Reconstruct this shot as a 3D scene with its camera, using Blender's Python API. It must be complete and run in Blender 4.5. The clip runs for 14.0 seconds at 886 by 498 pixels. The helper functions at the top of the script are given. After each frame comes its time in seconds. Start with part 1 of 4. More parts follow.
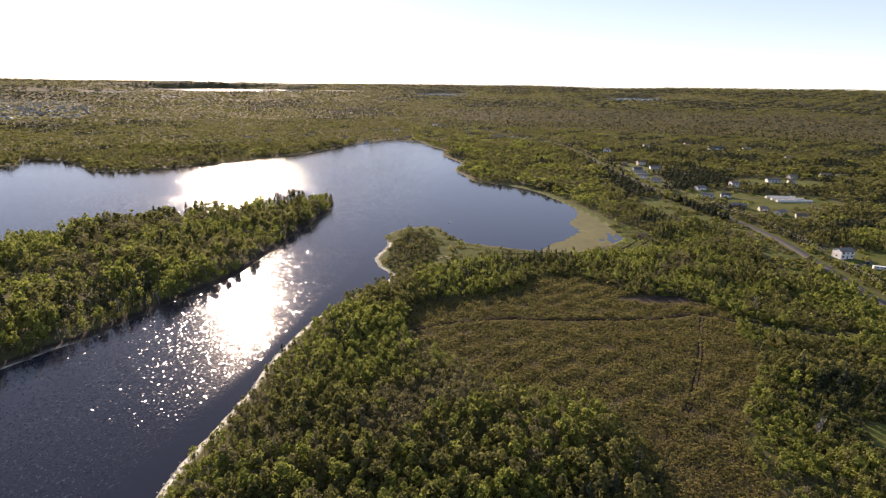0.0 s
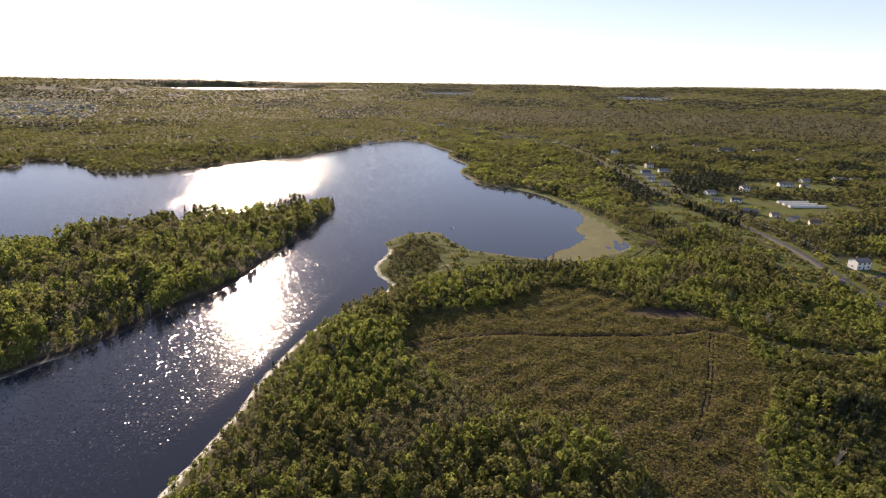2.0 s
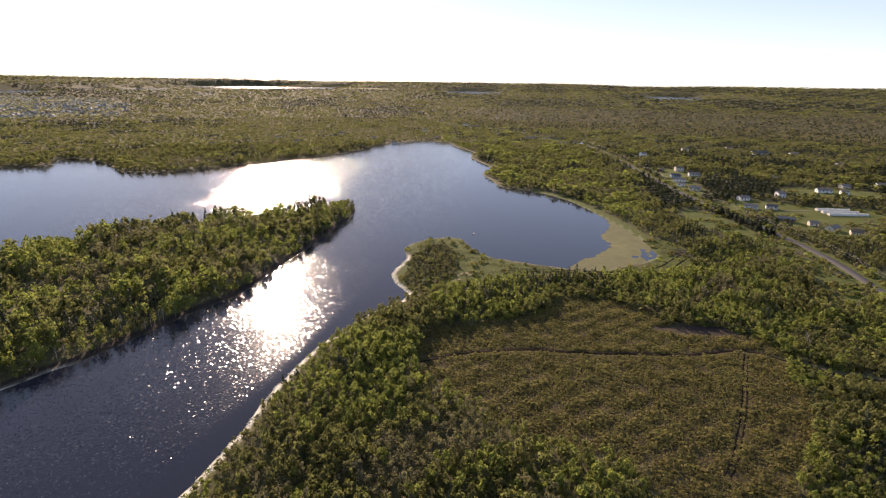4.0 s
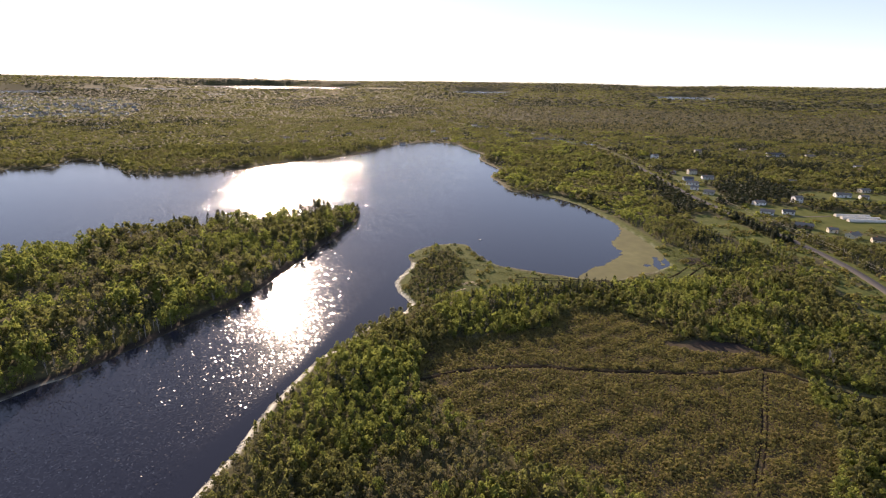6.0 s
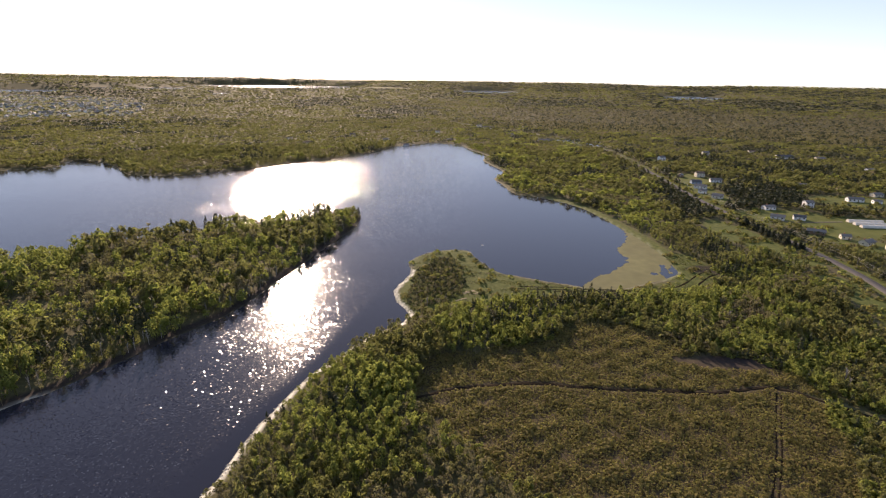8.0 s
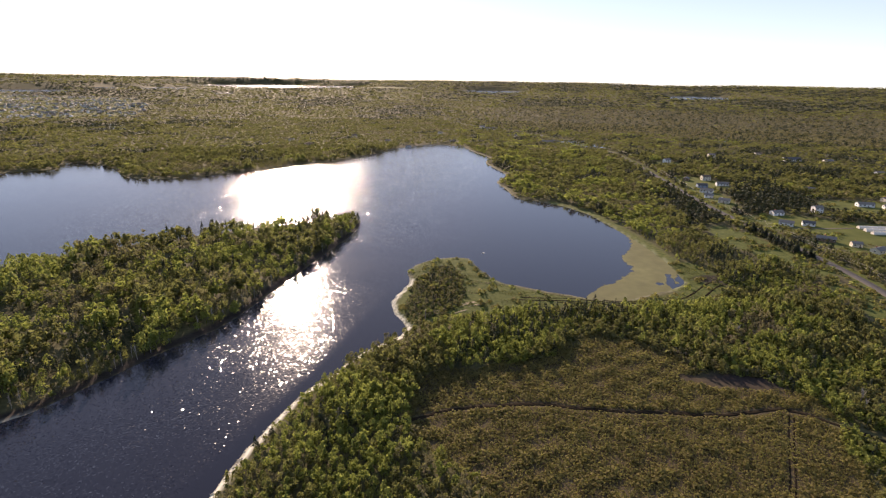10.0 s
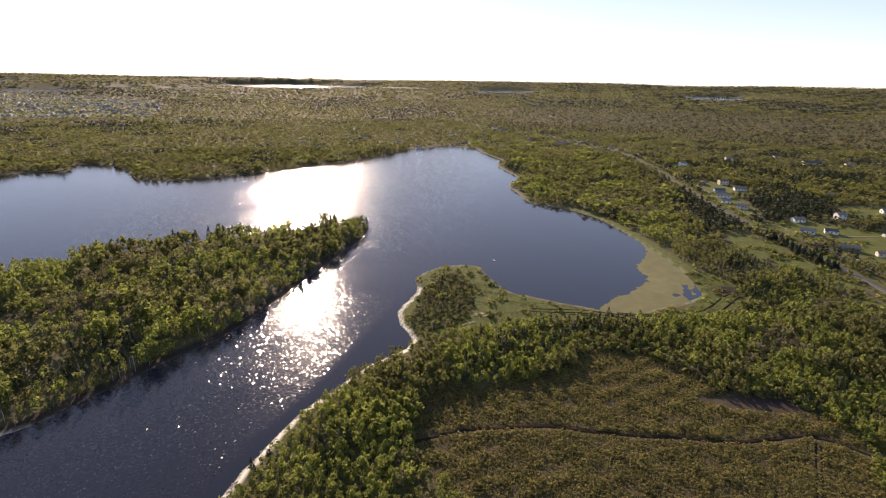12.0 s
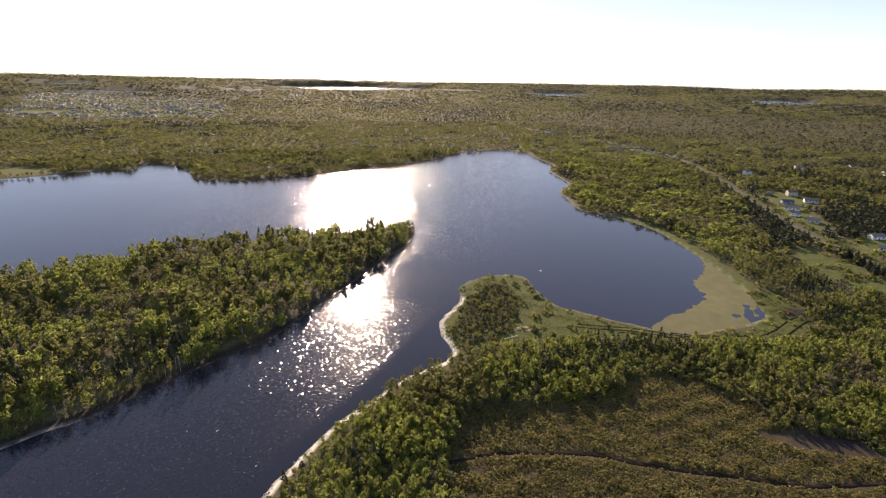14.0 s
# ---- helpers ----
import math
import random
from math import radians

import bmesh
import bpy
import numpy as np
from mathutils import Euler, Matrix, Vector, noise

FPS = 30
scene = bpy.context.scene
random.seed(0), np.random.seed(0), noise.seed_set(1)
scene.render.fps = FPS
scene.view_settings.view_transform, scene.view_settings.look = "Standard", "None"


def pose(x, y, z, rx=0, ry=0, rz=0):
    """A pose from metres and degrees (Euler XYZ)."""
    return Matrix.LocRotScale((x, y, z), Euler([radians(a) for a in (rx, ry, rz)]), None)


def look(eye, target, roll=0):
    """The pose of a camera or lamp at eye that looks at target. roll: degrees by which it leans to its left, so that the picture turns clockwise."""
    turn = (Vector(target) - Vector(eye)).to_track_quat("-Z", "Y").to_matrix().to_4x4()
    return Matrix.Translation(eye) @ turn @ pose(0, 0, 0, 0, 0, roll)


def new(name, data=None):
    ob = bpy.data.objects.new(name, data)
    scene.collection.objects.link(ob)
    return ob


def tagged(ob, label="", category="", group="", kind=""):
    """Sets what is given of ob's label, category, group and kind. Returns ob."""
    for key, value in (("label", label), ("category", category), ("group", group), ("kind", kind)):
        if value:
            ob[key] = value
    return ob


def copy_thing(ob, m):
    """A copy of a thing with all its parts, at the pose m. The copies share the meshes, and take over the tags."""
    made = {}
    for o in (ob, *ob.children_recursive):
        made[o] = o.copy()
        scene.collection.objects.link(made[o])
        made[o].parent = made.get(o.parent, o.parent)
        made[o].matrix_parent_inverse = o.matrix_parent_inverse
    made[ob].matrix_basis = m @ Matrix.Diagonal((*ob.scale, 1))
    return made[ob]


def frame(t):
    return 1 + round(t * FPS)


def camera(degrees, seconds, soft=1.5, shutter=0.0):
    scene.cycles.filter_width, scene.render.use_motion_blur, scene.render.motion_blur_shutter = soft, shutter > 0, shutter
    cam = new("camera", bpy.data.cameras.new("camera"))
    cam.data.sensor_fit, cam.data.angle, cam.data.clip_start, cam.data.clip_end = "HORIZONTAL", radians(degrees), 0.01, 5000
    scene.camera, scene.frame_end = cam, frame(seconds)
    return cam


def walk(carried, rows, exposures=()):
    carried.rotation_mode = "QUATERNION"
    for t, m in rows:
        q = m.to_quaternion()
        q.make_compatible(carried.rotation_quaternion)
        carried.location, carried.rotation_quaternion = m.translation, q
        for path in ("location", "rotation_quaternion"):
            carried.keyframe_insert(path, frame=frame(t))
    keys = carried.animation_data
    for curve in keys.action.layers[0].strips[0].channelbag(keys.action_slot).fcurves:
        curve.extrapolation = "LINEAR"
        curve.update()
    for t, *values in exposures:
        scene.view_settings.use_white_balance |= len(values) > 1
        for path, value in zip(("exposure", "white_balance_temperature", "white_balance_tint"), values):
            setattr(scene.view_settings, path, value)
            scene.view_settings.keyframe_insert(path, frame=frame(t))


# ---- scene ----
cam = camera(79.66, 14.0, 1.2)
# seconds, x, y, z, yaw, pitch, lean to the left
ROWS = [
    (0.0, 0.00, 0.00, 126.00, 0.00, -17.40, 0.74),
    (0.5, 1.33, 3.14, 126.92, 0.05, -17.41, 0.75),
    (1.0, 2.39, 6.13, 128.02, 0.15, -17.46, 0.77),
    (1.5, 3.14, 9.18, 128.90, 0.26, -17.51, 0.81),
    (2.0, 3.78, 12.25, 129.70, 0.76, -17.57, 0.81),
    (2.5, 4.49, 15.50, 130.23, 1.94, -17.61, 0.78),
    (3.0, 5.18, 18.54, 130.89, 2.61, -17.67, 0.79),
    (5.5, 7.92, 34.34, 133.80, 4.25, -17.77, 0.84),
    (6.0, 8.39, 37.48, 134.47, 4.45, -17.81, 0.82),
    (6.5, 8.81, 40.36, 135.04, 4.59, -17.82, 0.93),
    (7.0, 9.37, 43.50, 135.58, 4.72, -17.86, 0.93),
    (7.5, 9.97, 46.52, 136.09, 4.87, -17.87, 0.88),
    (8.0, 10.46, 49.43, 136.75, 5.02, -17.90, 0.89),
    (10.5, 12.57, 64.36, 140.97, 5.54, -18.00, 0.89),
    (11.0, 12.88, 67.47, 141.51, 5.63, -18.02, 0.91),
    (11.5, 13.17, 70.13, 142.10, 5.73, -18.01, 0.91),
    (12.0, 13.13, 72.98, 142.70, 6.76, -18.02, 0.93),
    (12.5, 13.82, 75.88, 143.25, 8.13, -18.06, 0.91),
    (13.0, 14.22, 78.62, 143.89, 8.71, -18.00, 0.87),
    (13.5, 14.45, 80.79, 144.76, 10.34, -17.93, 0.91),
    (14.0, 14.67, 81.91, 145.05, 12.31, -17.91, 0.97),
]
walk(cam, [(t, pose(x, y, z, 90 + pitch, 0, yaw) @ pose(0, 0, 0, 0, 0, lean)) for t, x, y, z, yaw, pitch, lean in ROWS])

# ---------------------------------------------------------------- light
SUN_AZ, SUN_EL = -22.3, 18.5          # degrees clockwise from +y, and above the horizon
world = bpy.data.worlds.new("world")
scene.world = world
world.use_nodes = True
wn = world.node_tree
sky = wn.nodes.new("ShaderNodeTexSky")
sky.sky_type = "NISHITA"
sky.sun_disc = False
sky.sun_elevation = radians(SUN_EL)
sky.sun_rotation = radians(SUN_AZ)
sky.air_density, sky.dust_density, sky.ozone_density = 0.6, 0.1, 1.2
wn.nodes["Background"].inputs["Strength"].default_value = 0.15
sky_gamma = wn.nodes.new("ShaderNodeGamma")       # lowers the contrast of the sky's brightness
sky_gamma.inputs["Gamma"].default_value = 0.65
wn.links.new(sky.outputs["Color"], sky_gamma.inputs["Color"])
tone = wn.nodes.new("ShaderNodeHueSaturation")
tone.inputs["Saturation"].default_value = 1.1
wn.links.new(sky_gamma.outputs["Color"], tone.inputs["Color"])
# even pale blue added to the sky, brightens water and shadows
sky_lift = wn.nodes.new("ShaderNodeMix")
sky_lift.data_type = "RGBA"
sky_lift.inputs[0].default_value = 0.3
sky_lift.inputs[7].default_value = (1.35, 1.85, 2.45, 1)
wn.links.new(tone.outputs["Color"], sky_lift.inputs[6])
wn.links.new(sky_lift.outputs[2], wn.nodes["Background"].inputs["Color"])
sun = new("sun", bpy.data.lights.new("sun", "SUN"))
sun.data.energy, sun.data.angle, sun.data.color = 4.0, radians(0.5), (1.0, 0.84, 0.64)
ae, aa = radians(SUN_EL), radians(SUN_AZ)
to_sun = Vector((math.sin(aa) * math.cos(ae), math.cos(aa) * math.cos(ae), math.sin(ae)))
sun.matrix_world = look(to_sun * 300, (0, 0, 0))
scene.view_settings.exposure = 1.31
scene.view_settings.use_white_balance = True
scene.view_settings.white_balance_temperature, scene.view_settings.white_balance_tint = 7000, 25


# ---------------------------------------------------------------- materials
def material(name):
    m = bpy.data.materials.new(name)
    m.use_nodes = True
    return m, m.node_tree.nodes, m.node_tree.links, m.node_tree.nodes["Principled BSDF"]


def node(nodes, kind, **values):
    n = nodes.new(kind)
    for key, value in values.items():
        n.inputs[key].default_value = value
    return n


def ramp(nodes, stops):
    n = nodes.new("ShaderNodeValToRGB")
    while len(n.color_ramp.elements) < len(stops):
        n.color_ramp.elements.new(0.5)
    for e, (at, c) in zip(n.color_ramp.elements, stops):
        e.position, e.color = at, (*c, 1)
    return n


def mix(nodes, links, a, b, factor):
    """Mixes two colours (sockets or tuples) by a factor (socket or number)."""
    n = nodes.new("ShaderNodeMix")
    n.data_type = "RGBA"
    for key, v in ((0, factor), (6, a), (7, b)):
        if isinstance(v, (int, float)):
            n.inputs[key].default_value = v
        elif isinstance(v, tuple):
            n.inputs[key].default_value = (*v, 1)
        else:
            links.new(v, n.inputs[key])
    return n.outputs[2]


def coords(nodes):
    return nodes.new("ShaderNodeNewGeometry").outputs["Position"]


def rough_noise(nodes, links, scale, detail=4, distortion=0.0):
    n = node(nodes, "ShaderNodeTexNoise", Scale=scale, Detail=detail, Distortion=distortion)
    links.new(coords(nodes), n.inputs["Vector"])
    return n.outputs["Fac"]


def plain(name, colour, rough=0.7, vary=0.25, scale=2.0, metal=0.0, bump=0.0, shine=0.2):
    """Paint, plaster, roofing and the like: a colour with two scales of uneven wear."""
    m, nodes, links, b = material(name)
    dark = tuple(c * (1 - vary) for c in colour)
    light = tuple(min(1, c * (1 + vary)) for c in colour)
    one = mix(nodes, links, dark, light, rough_noise(nodes, links, scale))
    two = mix(nodes, links, one, dark, rough_noise(nodes, links, scale * 0.11, 2))
    links.new(two, b.inputs["Base Color"])
    b.inputs["Roughness"].default_value, b.inputs["Metallic"].default_value = rough, metal
    b.inputs["Specular IOR Level"].default_value = shine
    if bump:
        bn = node(nodes, "ShaderNodeBump", Strength=bump, Distance=0.1)
        links.new(rough_noise(nodes, links, scale * 6), bn.inputs["Height"])
        links.new(bn.outputs["Normal"], b.inputs["Normal"])
    return m


def foliage(name, dark, light, through_light=0.45, patch=0.09):
    """Leaves: each clump its own shade, patches of one shade over several trees, and light that comes through."""
    m, nodes, links, b = material(name)
    geo = nodes.new("ShaderNodeNewGeometry")
    one = mix(nodes, links, dark, light, geo.outputs["Random Per Island"])
    spread = ramp(nodes, [(0.3, dark), (0.7, light)])
    links.new(rough_noise(nodes, links, patch, 3), spread.inputs["Fac"])
    two = mix(nodes, links, one, spread.outputs["Color"], 0.62)
    links.new(two, b.inputs["Base Color"])
    b.inputs["Roughness"].default_value = 0.75
    b.inputs["Specular IOR Level"].default_value = 0.07
    tr = nodes.new("ShaderNodeBsdfTranslucent")
    warm = mix(nodes, links, two, (0.28, 0.32, 0.075), 0.36)
    links.new(warm, tr.inputs["Color"])
    blend = nodes.new("ShaderNodeMixShader")
    blend.inputs[0].default_value = through_light
    links.new(b.outputs[0], blend.inputs[1])
    links.new(tr.outputs[0], blend.inputs[2])
    links.new(blend.outputs[0], nodes["Material Output"].inputs["Surface"])
    return m


BIRCH = foliage("young_birch_leaves", (0.118, 0.138, 0.040), (0.240, 0.268, 0.066), 0.6, 0.055)
MAPLE = foliage("olive_leaves", (0.086, 0.084, 0.040), (0.150, 0.142, 0.060), 0.56, 0.055)
BUD = foliage("brown_budding_twigs", (0.098, 0.083, 0.057), (0.186, 0.155, 0.102), 0.42)
SPRUCE = foliage("spruce_needles", (0.020, 0.026, 0.018), (0.042, 0.051, 0.032), 0.15)
SCRUB = foliage("bog_scrub_leaves", (0.122, 0.098, 0.042), (0.194, 0.168, 0.060), 0.5, 0.05)
REED = foliage("marsh_grass_blades", (0.042, 0.055, 0.013), (0.106, 0.115, 0.030), 0.4, 0.12)
FOLIAGE = [BIRCH, MAPLE, BUD, SPRUCE]
BARK = plain("grey_brown_bark", (0.14, 0.11, 0.085), 0.9, 0.4, 3.0)
DEAD = plain("bare_grey_twigs", (0.30, 0.28, 0.25), 0.9, 0.3, 3.0)

# water: dark, peaty, with wind ripples in two sizes and smoother lanes
FACET = 0.42                          # how far the steepest wavelets lean
WATER, nodes, links, b = material("lake_water")
b.inputs["Base Color"].default_value = (0.015, 0.016, 0.026, 1)
b.inputs["IOR"].default_value = 1.33
b.inputs["Specular IOR Level"].default_value = 0.5
lanes = ramp(nodes, [(0.35, (0.085, 0.085, 0.085)), (0.68, (0.125, 0.125, 0.125))])
mp = node(nodes, "ShaderNodeMapping", Scale=(0.003, 0.012, 1), Rotation=(0, 0, 0.25))
links.new(coords(nodes), mp.inputs["Vector"])
ln = node(nodes, "ShaderNodeTexNoise", Scale=1.0, Detail=3.0, Distortion=0.8)
links.new(mp.outputs[0], ln.inputs["Vector"])
links.new(ln.outputs["Fac"], lanes.inputs["Fac"])
# the open lake is windier than the sheltered channel
sep = nodes.new("ShaderNodeSeparateXYZ")
links.new(coords(nodes), sep.inputs[0])
wind = nodes.new("ShaderNodeMapRange")
for key, v in ((1, 520.0), (2, 780.0), (3, 1.0), (4, 1.6)):
    wind.inputs[key].default_value = v
links.new(sep.outputs["Y"], wind.inputs[0])
gust = nodes.new("ShaderNodeMath")
gust.operation = "MULTIPLY"
links.new(wind.outputs[0], gust.inputs[0])
links.new(rough_noise(nodes, links, 1.0, 1, 0.1), gust.inputs[1])
lee = nodes.new("ShaderNodeMapRange")
for key, v in ((1, -170.0), (2, 10.0), (3, 1.0), (4, 0.06)):
    lee.inputs[key].default_value = v
links.new(sep.outputs["X"], lee.inputs[0])
calm = nodes.new("ShaderNodeMath")
calm.operation = "MULTIPLY"
links.new(gust.outputs[0], calm.inputs[0])
links.new(lee.outputs[0], calm.inputs[1])
# wavelets: small facets, most nearly level, few steep
bend = nodes.new("ShaderNodeVectorMath")
bend.operation = "ADD"
wob = node(nodes, "ShaderNodeTexNoise", Scale=0.8, Detail=2.0)
links.new(coords(nodes), wob.inputs["Vector"])
links.new(coords(nodes), bend.inputs[0])
links.new(wob.outputs["Color"], bend.inputs[1])
cell = node(nodes, "ShaderNodeTexVoronoi", Scale=1.9)
links.new(bend.outputs[0], cell.inputs["Vector"])
broad = node(nodes, "ShaderNodeTexVoronoi", Scale=1.4)
links.new(bend.outputs[0], broad.inputs["Vector"])
lake_ = nodes.new("ShaderNodeMapRange")
for key, v in ((1, 390.0), (2, 500.0), (3, 0.0), (4, 1.0)):
    lake_.inputs[key].default_value = v
links.new(sep.outputs["Y"], lake_.inputs[0])
facet = mix(nodes, links, cell.outputs["Color"], broad.outputs["Color"], lake_.outputs[0])
mid_ = nodes.new("ShaderNodeVectorMath")
mid_.operation = "SUBTRACT"
mid_.inputs[1].default_value = (0.5, 0.5, 0.5)
links.new(facet, mid_.inputs[0])
chan = nodes.new("ShaderNodeSeparateXYZ")
links.new(facet, chan.inputs[0])
steep = nodes.new("ShaderNodeMath")
steep.operation = "POWER"
steep.inputs[1].default_value = 2.6
links.new(chan.outputs["Z"], steep.inputs[0])
sway = nodes.new("ShaderNodeMath")
sway.operation = "MULTIPLY"
links.new(steep.outputs[0], sway.inputs[0])
# a calm strip lies under the trees of the near bank
bank_ = nodes.new("ShaderNodeVectorMath")
bank_.operation = "DOT_PRODUCT"
bank_.inputs[1].default_value = (1.0, -0.2, 0.0)
links.new(bend.outputs[0], bank_.inputs[0])
strip = nodes.new("ShaderNodeMapRange")
for key, v in ((1, -135.0), (2, -127.0), (3, 1.0), (4, 0.12)):
    strip.inputs[key].default_value = v
links.new(bank_.outputs["Value"], strip.inputs[0])
ruffled = nodes.new("ShaderNodeMath")
ruffled.operation = "MAXIMUM"
links.new(strip.outputs[0], ruffled.inputs[0])
links.new(lake_.outputs[0], ruffled.inputs[1])
sheen = nodes.new("ShaderNodeMapRange")
for key, v in ((1, 0.12), (2, 1.0), (3, 0.4), (4, 1.0)):
    sheen.inputs[key].default_value = v
links.new(ruffled.outputs[0], sheen.inputs[0])
gloss = nodes.new("ShaderNodeMath")
gloss.operation = "MULTIPLY"
links.new(lanes.outputs["Color"], gloss.inputs[0])
links.new(sheen.outputs[0], gloss.inputs[1])
links.new(gloss.outputs[0], b.inputs["Roughness"])
breeze = nodes.new("ShaderNodeMath")
breeze.operation = "MULTIPLY"
links.new(ruffled.outputs[0], breeze.inputs[0])
links.new(wind.outputs[0], breeze.inputs[1])
# the wind blows down the open middle of the lake; its bay and far arm lie calmer
fetch = nodes.new("ShaderNodeMapRange")
for key, v in ((1, -110.0), (2, 10.0), (3, 1.0), (4, 0.05)):
    fetch.inputs[key].default_value = v
links.new(sep.outputs["X"], fetch.inputs[0])
arm = nodes.new("ShaderNodeMapRange")
for key, v in ((1, -440.0), (2, -290.0), (3, 0.08), (4, 1.0)):
    arm.inputs[key].default_value = v
links.new(sep.outputs["X"], arm.inputs[0])
lull = nodes.new("ShaderNodeMath")
lull.operation = "MULTIPLY"
links.new(fetch.outputs[0], lull.inputs[0])
links.new(arm.outputs[0], lull.inputs[1])
fair = nodes.new("ShaderNodeMath")
fair.operation = "MULTIPLY"
links.new(breeze.outputs[0], fair.inputs[0])
links.new(lull.outputs[0], fair.inputs[1])
shelter = nodes.new("ShaderNodeMapRange")            # the distant lakes lie open to the wind
for key, v in ((1, 1500.0), (2, 2200.0), (3, 0.0), (4, 4.5)):
    shelter.inputs[key].default_value = v
links.new(sep.outputs["Y"], shelter.inputs[0])
hush = nodes.new("ShaderNodeMath")
hush.operation = "MAXIMUM"
links.new(fair.outputs[0], hush.inputs[0])
links.new(shelter.outputs[0], hush.inputs[1])
gusty = nodes.new("ShaderNodeMapRange")              # gusts roughen it in patches
for key, v in ((1, 0.35), (2, 0.62), (3, 0.75), (4, 1.15)):
    gusty.inputs[key].default_value = v
links.new(rough_noise(nodes, links, 0.035, 3, 0.6), gusty.inputs[0])
blown = nodes.new("ShaderNodeMath")
blown.operation = "MULTIPLY"
links.new(hush.outputs[0], blown.inputs[0])
links.new(gusty.outputs[0], blown.inputs[1])
links.new(blown.outputs[0], sway.inputs[1])
tilt_ = nodes.new("ShaderNodeVectorMath")
tilt_.operation = "SCALE"
links.new(mid_.outputs[0], tilt_.inputs[0])
links.new(sway.outputs[0], tilt_.inputs["Scale"])
level_ = nodes.new("ShaderNodeVectorMath")
level_.operation = "MULTIPLY_ADD"
level_.inputs[1].default_value = (FACET, FACET, 0.0)
level_.inputs[2].default_value = (0.0, 0.0, 1.0)
links.new(tilt_.outputs[0], level_.inputs[0])
unit_ = nodes.new("ShaderNodeVectorMath")
unit_.operation = "NORMALIZE"
links.new(level_.outputs[0], unit_.inputs[0])
rip = node(nodes, "ShaderNodeBump", Strength=1.0, Distance=0.035)
links.new(unit_.outputs[0], rip.inputs["Normal"])
links.new(calm.outputs[0], rip.inputs["Height"])
links.new(rip.outputs["Normal"], b.inputs["Normal"])

# ground: forest litter, bog, meadow, mown lawn, sand, and mud with painted tree shade, by named shares of the surface
GROUND, nodes, links, b = material("ground_cover")
litter = ramp(nodes, [(0.3, (0.056, 0.055, 0.028)), (0.7, (0.104, 0.096, 0.046))])
links.new(rough_noise(nodes, links, 0.6, 6), litter.inputs["Fac"])
colour = litter.outputs["Color"]
for share, lo, hi, size in (("bog", (0.046, 0.036, 0.021), (0.088, 0.068, 0.040), 0.2), ("meadow", (0.044, 0.062, 0.014), (0.104, 0.114, 0.031), 0.35),
                            ("lawn", (0.060, 0.076, 0.017), (0.104, 0.112, 0.030), 0.06), ("sand", (0.68, 0.63, 0.49), (0.86, 0.82, 0.68), 1.5),
                            ("mud", (0.016, 0.012, 0.013), (0.036, 0.028, 0.028), 0.8)):
    at = nodes.new("ShaderNodeAttribute")
    at.attribute_name = share
    rr = ramp(nodes, [(0.3, lo), (0.7, hi)])
    links.new(rough_noise(nodes, links, size, 6), rr.inputs["Fac"])
    colour = mix(nodes, links, colour, rr.outputs["Color"], at.outputs["Fac"])
links.new(colour, b.inputs["Base Color"])
b.inputs["Roughness"].default_value = 0.95
b.inputs["Specular IOR Level"].default_value = 0.1
bn = node(nodes, "ShaderNodeBump", Strength=0.7, Distance=0.12)
links.new(rough_noise(nodes, links, 1.2, 5), bn.inputs["Height"])
links.new(bn.outputs["Normal"], b.inputs["Normal"])

ASPHALT = plain("worn_asphalt", (0.085, 0.08, 0.078), 0.85, 0.2, 0.6, bump=0.2)
GRAVEL = plain("gravel_shoulder", (0.13, 0.115, 0.085), 0.95, 0.3, 1.5, bump=0.4)
PEAT = plain("dark_peat_track", (0.03, 0.024, 0.017), 1.0, 0.4, 0.7, shine=0.0)
STRAW = plain("dead_reed_straw", (0.33, 0.28, 0.19), 0.9, 0.4, 0.8, shine=0.05)
WEED = plain("floating_weed", (0.15, 0.145, 0.055), 0.8, 0.5, 0.12)
WHITE = plain("white_siding", (0.78, 0.77, 0.74), 0.6, 0.06, 1.0)
CREAM = plain("cream_siding", (0.62, 0.57, 0.46), 0.6, 0.08, 1.0)
BLUE = plain("blue_grey_siding", (0.26, 0.32, 0.40), 0.6, 0.1, 1.0)
BROWNW = plain("brown_siding", (0.22, 0.15, 0.10), 0.7, 0.15, 1.0)
SHINGLE = plain("grey_shingles", (0.20, 0.185, 0.17), 0.85, 0.2, 1.5, shine=0.08)
SHINGLEB = plain("brown_shingles", (0.16, 0.12, 0.09), 0.85, 0.25, 1.5)
SHINGLED = plain("dark_shingles", (0.09, 0.09, 0.095), 0.7, 0.25, 1.5, shine=0.25)
SHEET = plain("pale_plastic_sheet", (0.58, 0.55, 0.48), 0.45, 0.1, 0.4)
GLASS = plain("dark_window_glass", (0.03, 0.035, 0.04), 0.1, 0.1, 1.0, shine=0.5)
TIMBER = plain("weathered_timber", (0.23, 0.19, 0.15), 0.9, 0.3, 2.0)
# pale base colour stands in for sunlight along the thin cables
WIRE = plain("sunlit_cable", (0.34, 0.32, 0.27), 0.6, 0.1, 1.0)
BRICK = plain("red_brick", (0.30, 0.13, 0.09), 0.9, 0.2, 3.0)
STONE = plain("pale_shore_stone", (0.56, 0.52, 0.43), 0.85, 0.3, 2.5)
RUBBER = plain("black_rubber", (0.02, 0.02, 0.02), 0.8, 0.1, 2.0)
CARDARK = plain("dark_car_paint", (0.03, 0.035, 0.05), 0.25, 0.1, 1.0)
SOIL = plain("tilled_brown_soil", (0.12, 0.075, 0.045), 0.95, 0.3, 0.8)


# ---------------------------------------------------------------- plan
PLAN = 1.4                            # metres to one unit of the plan below
K = 0.818 * PLAN                      # and to one unit of the shore lines
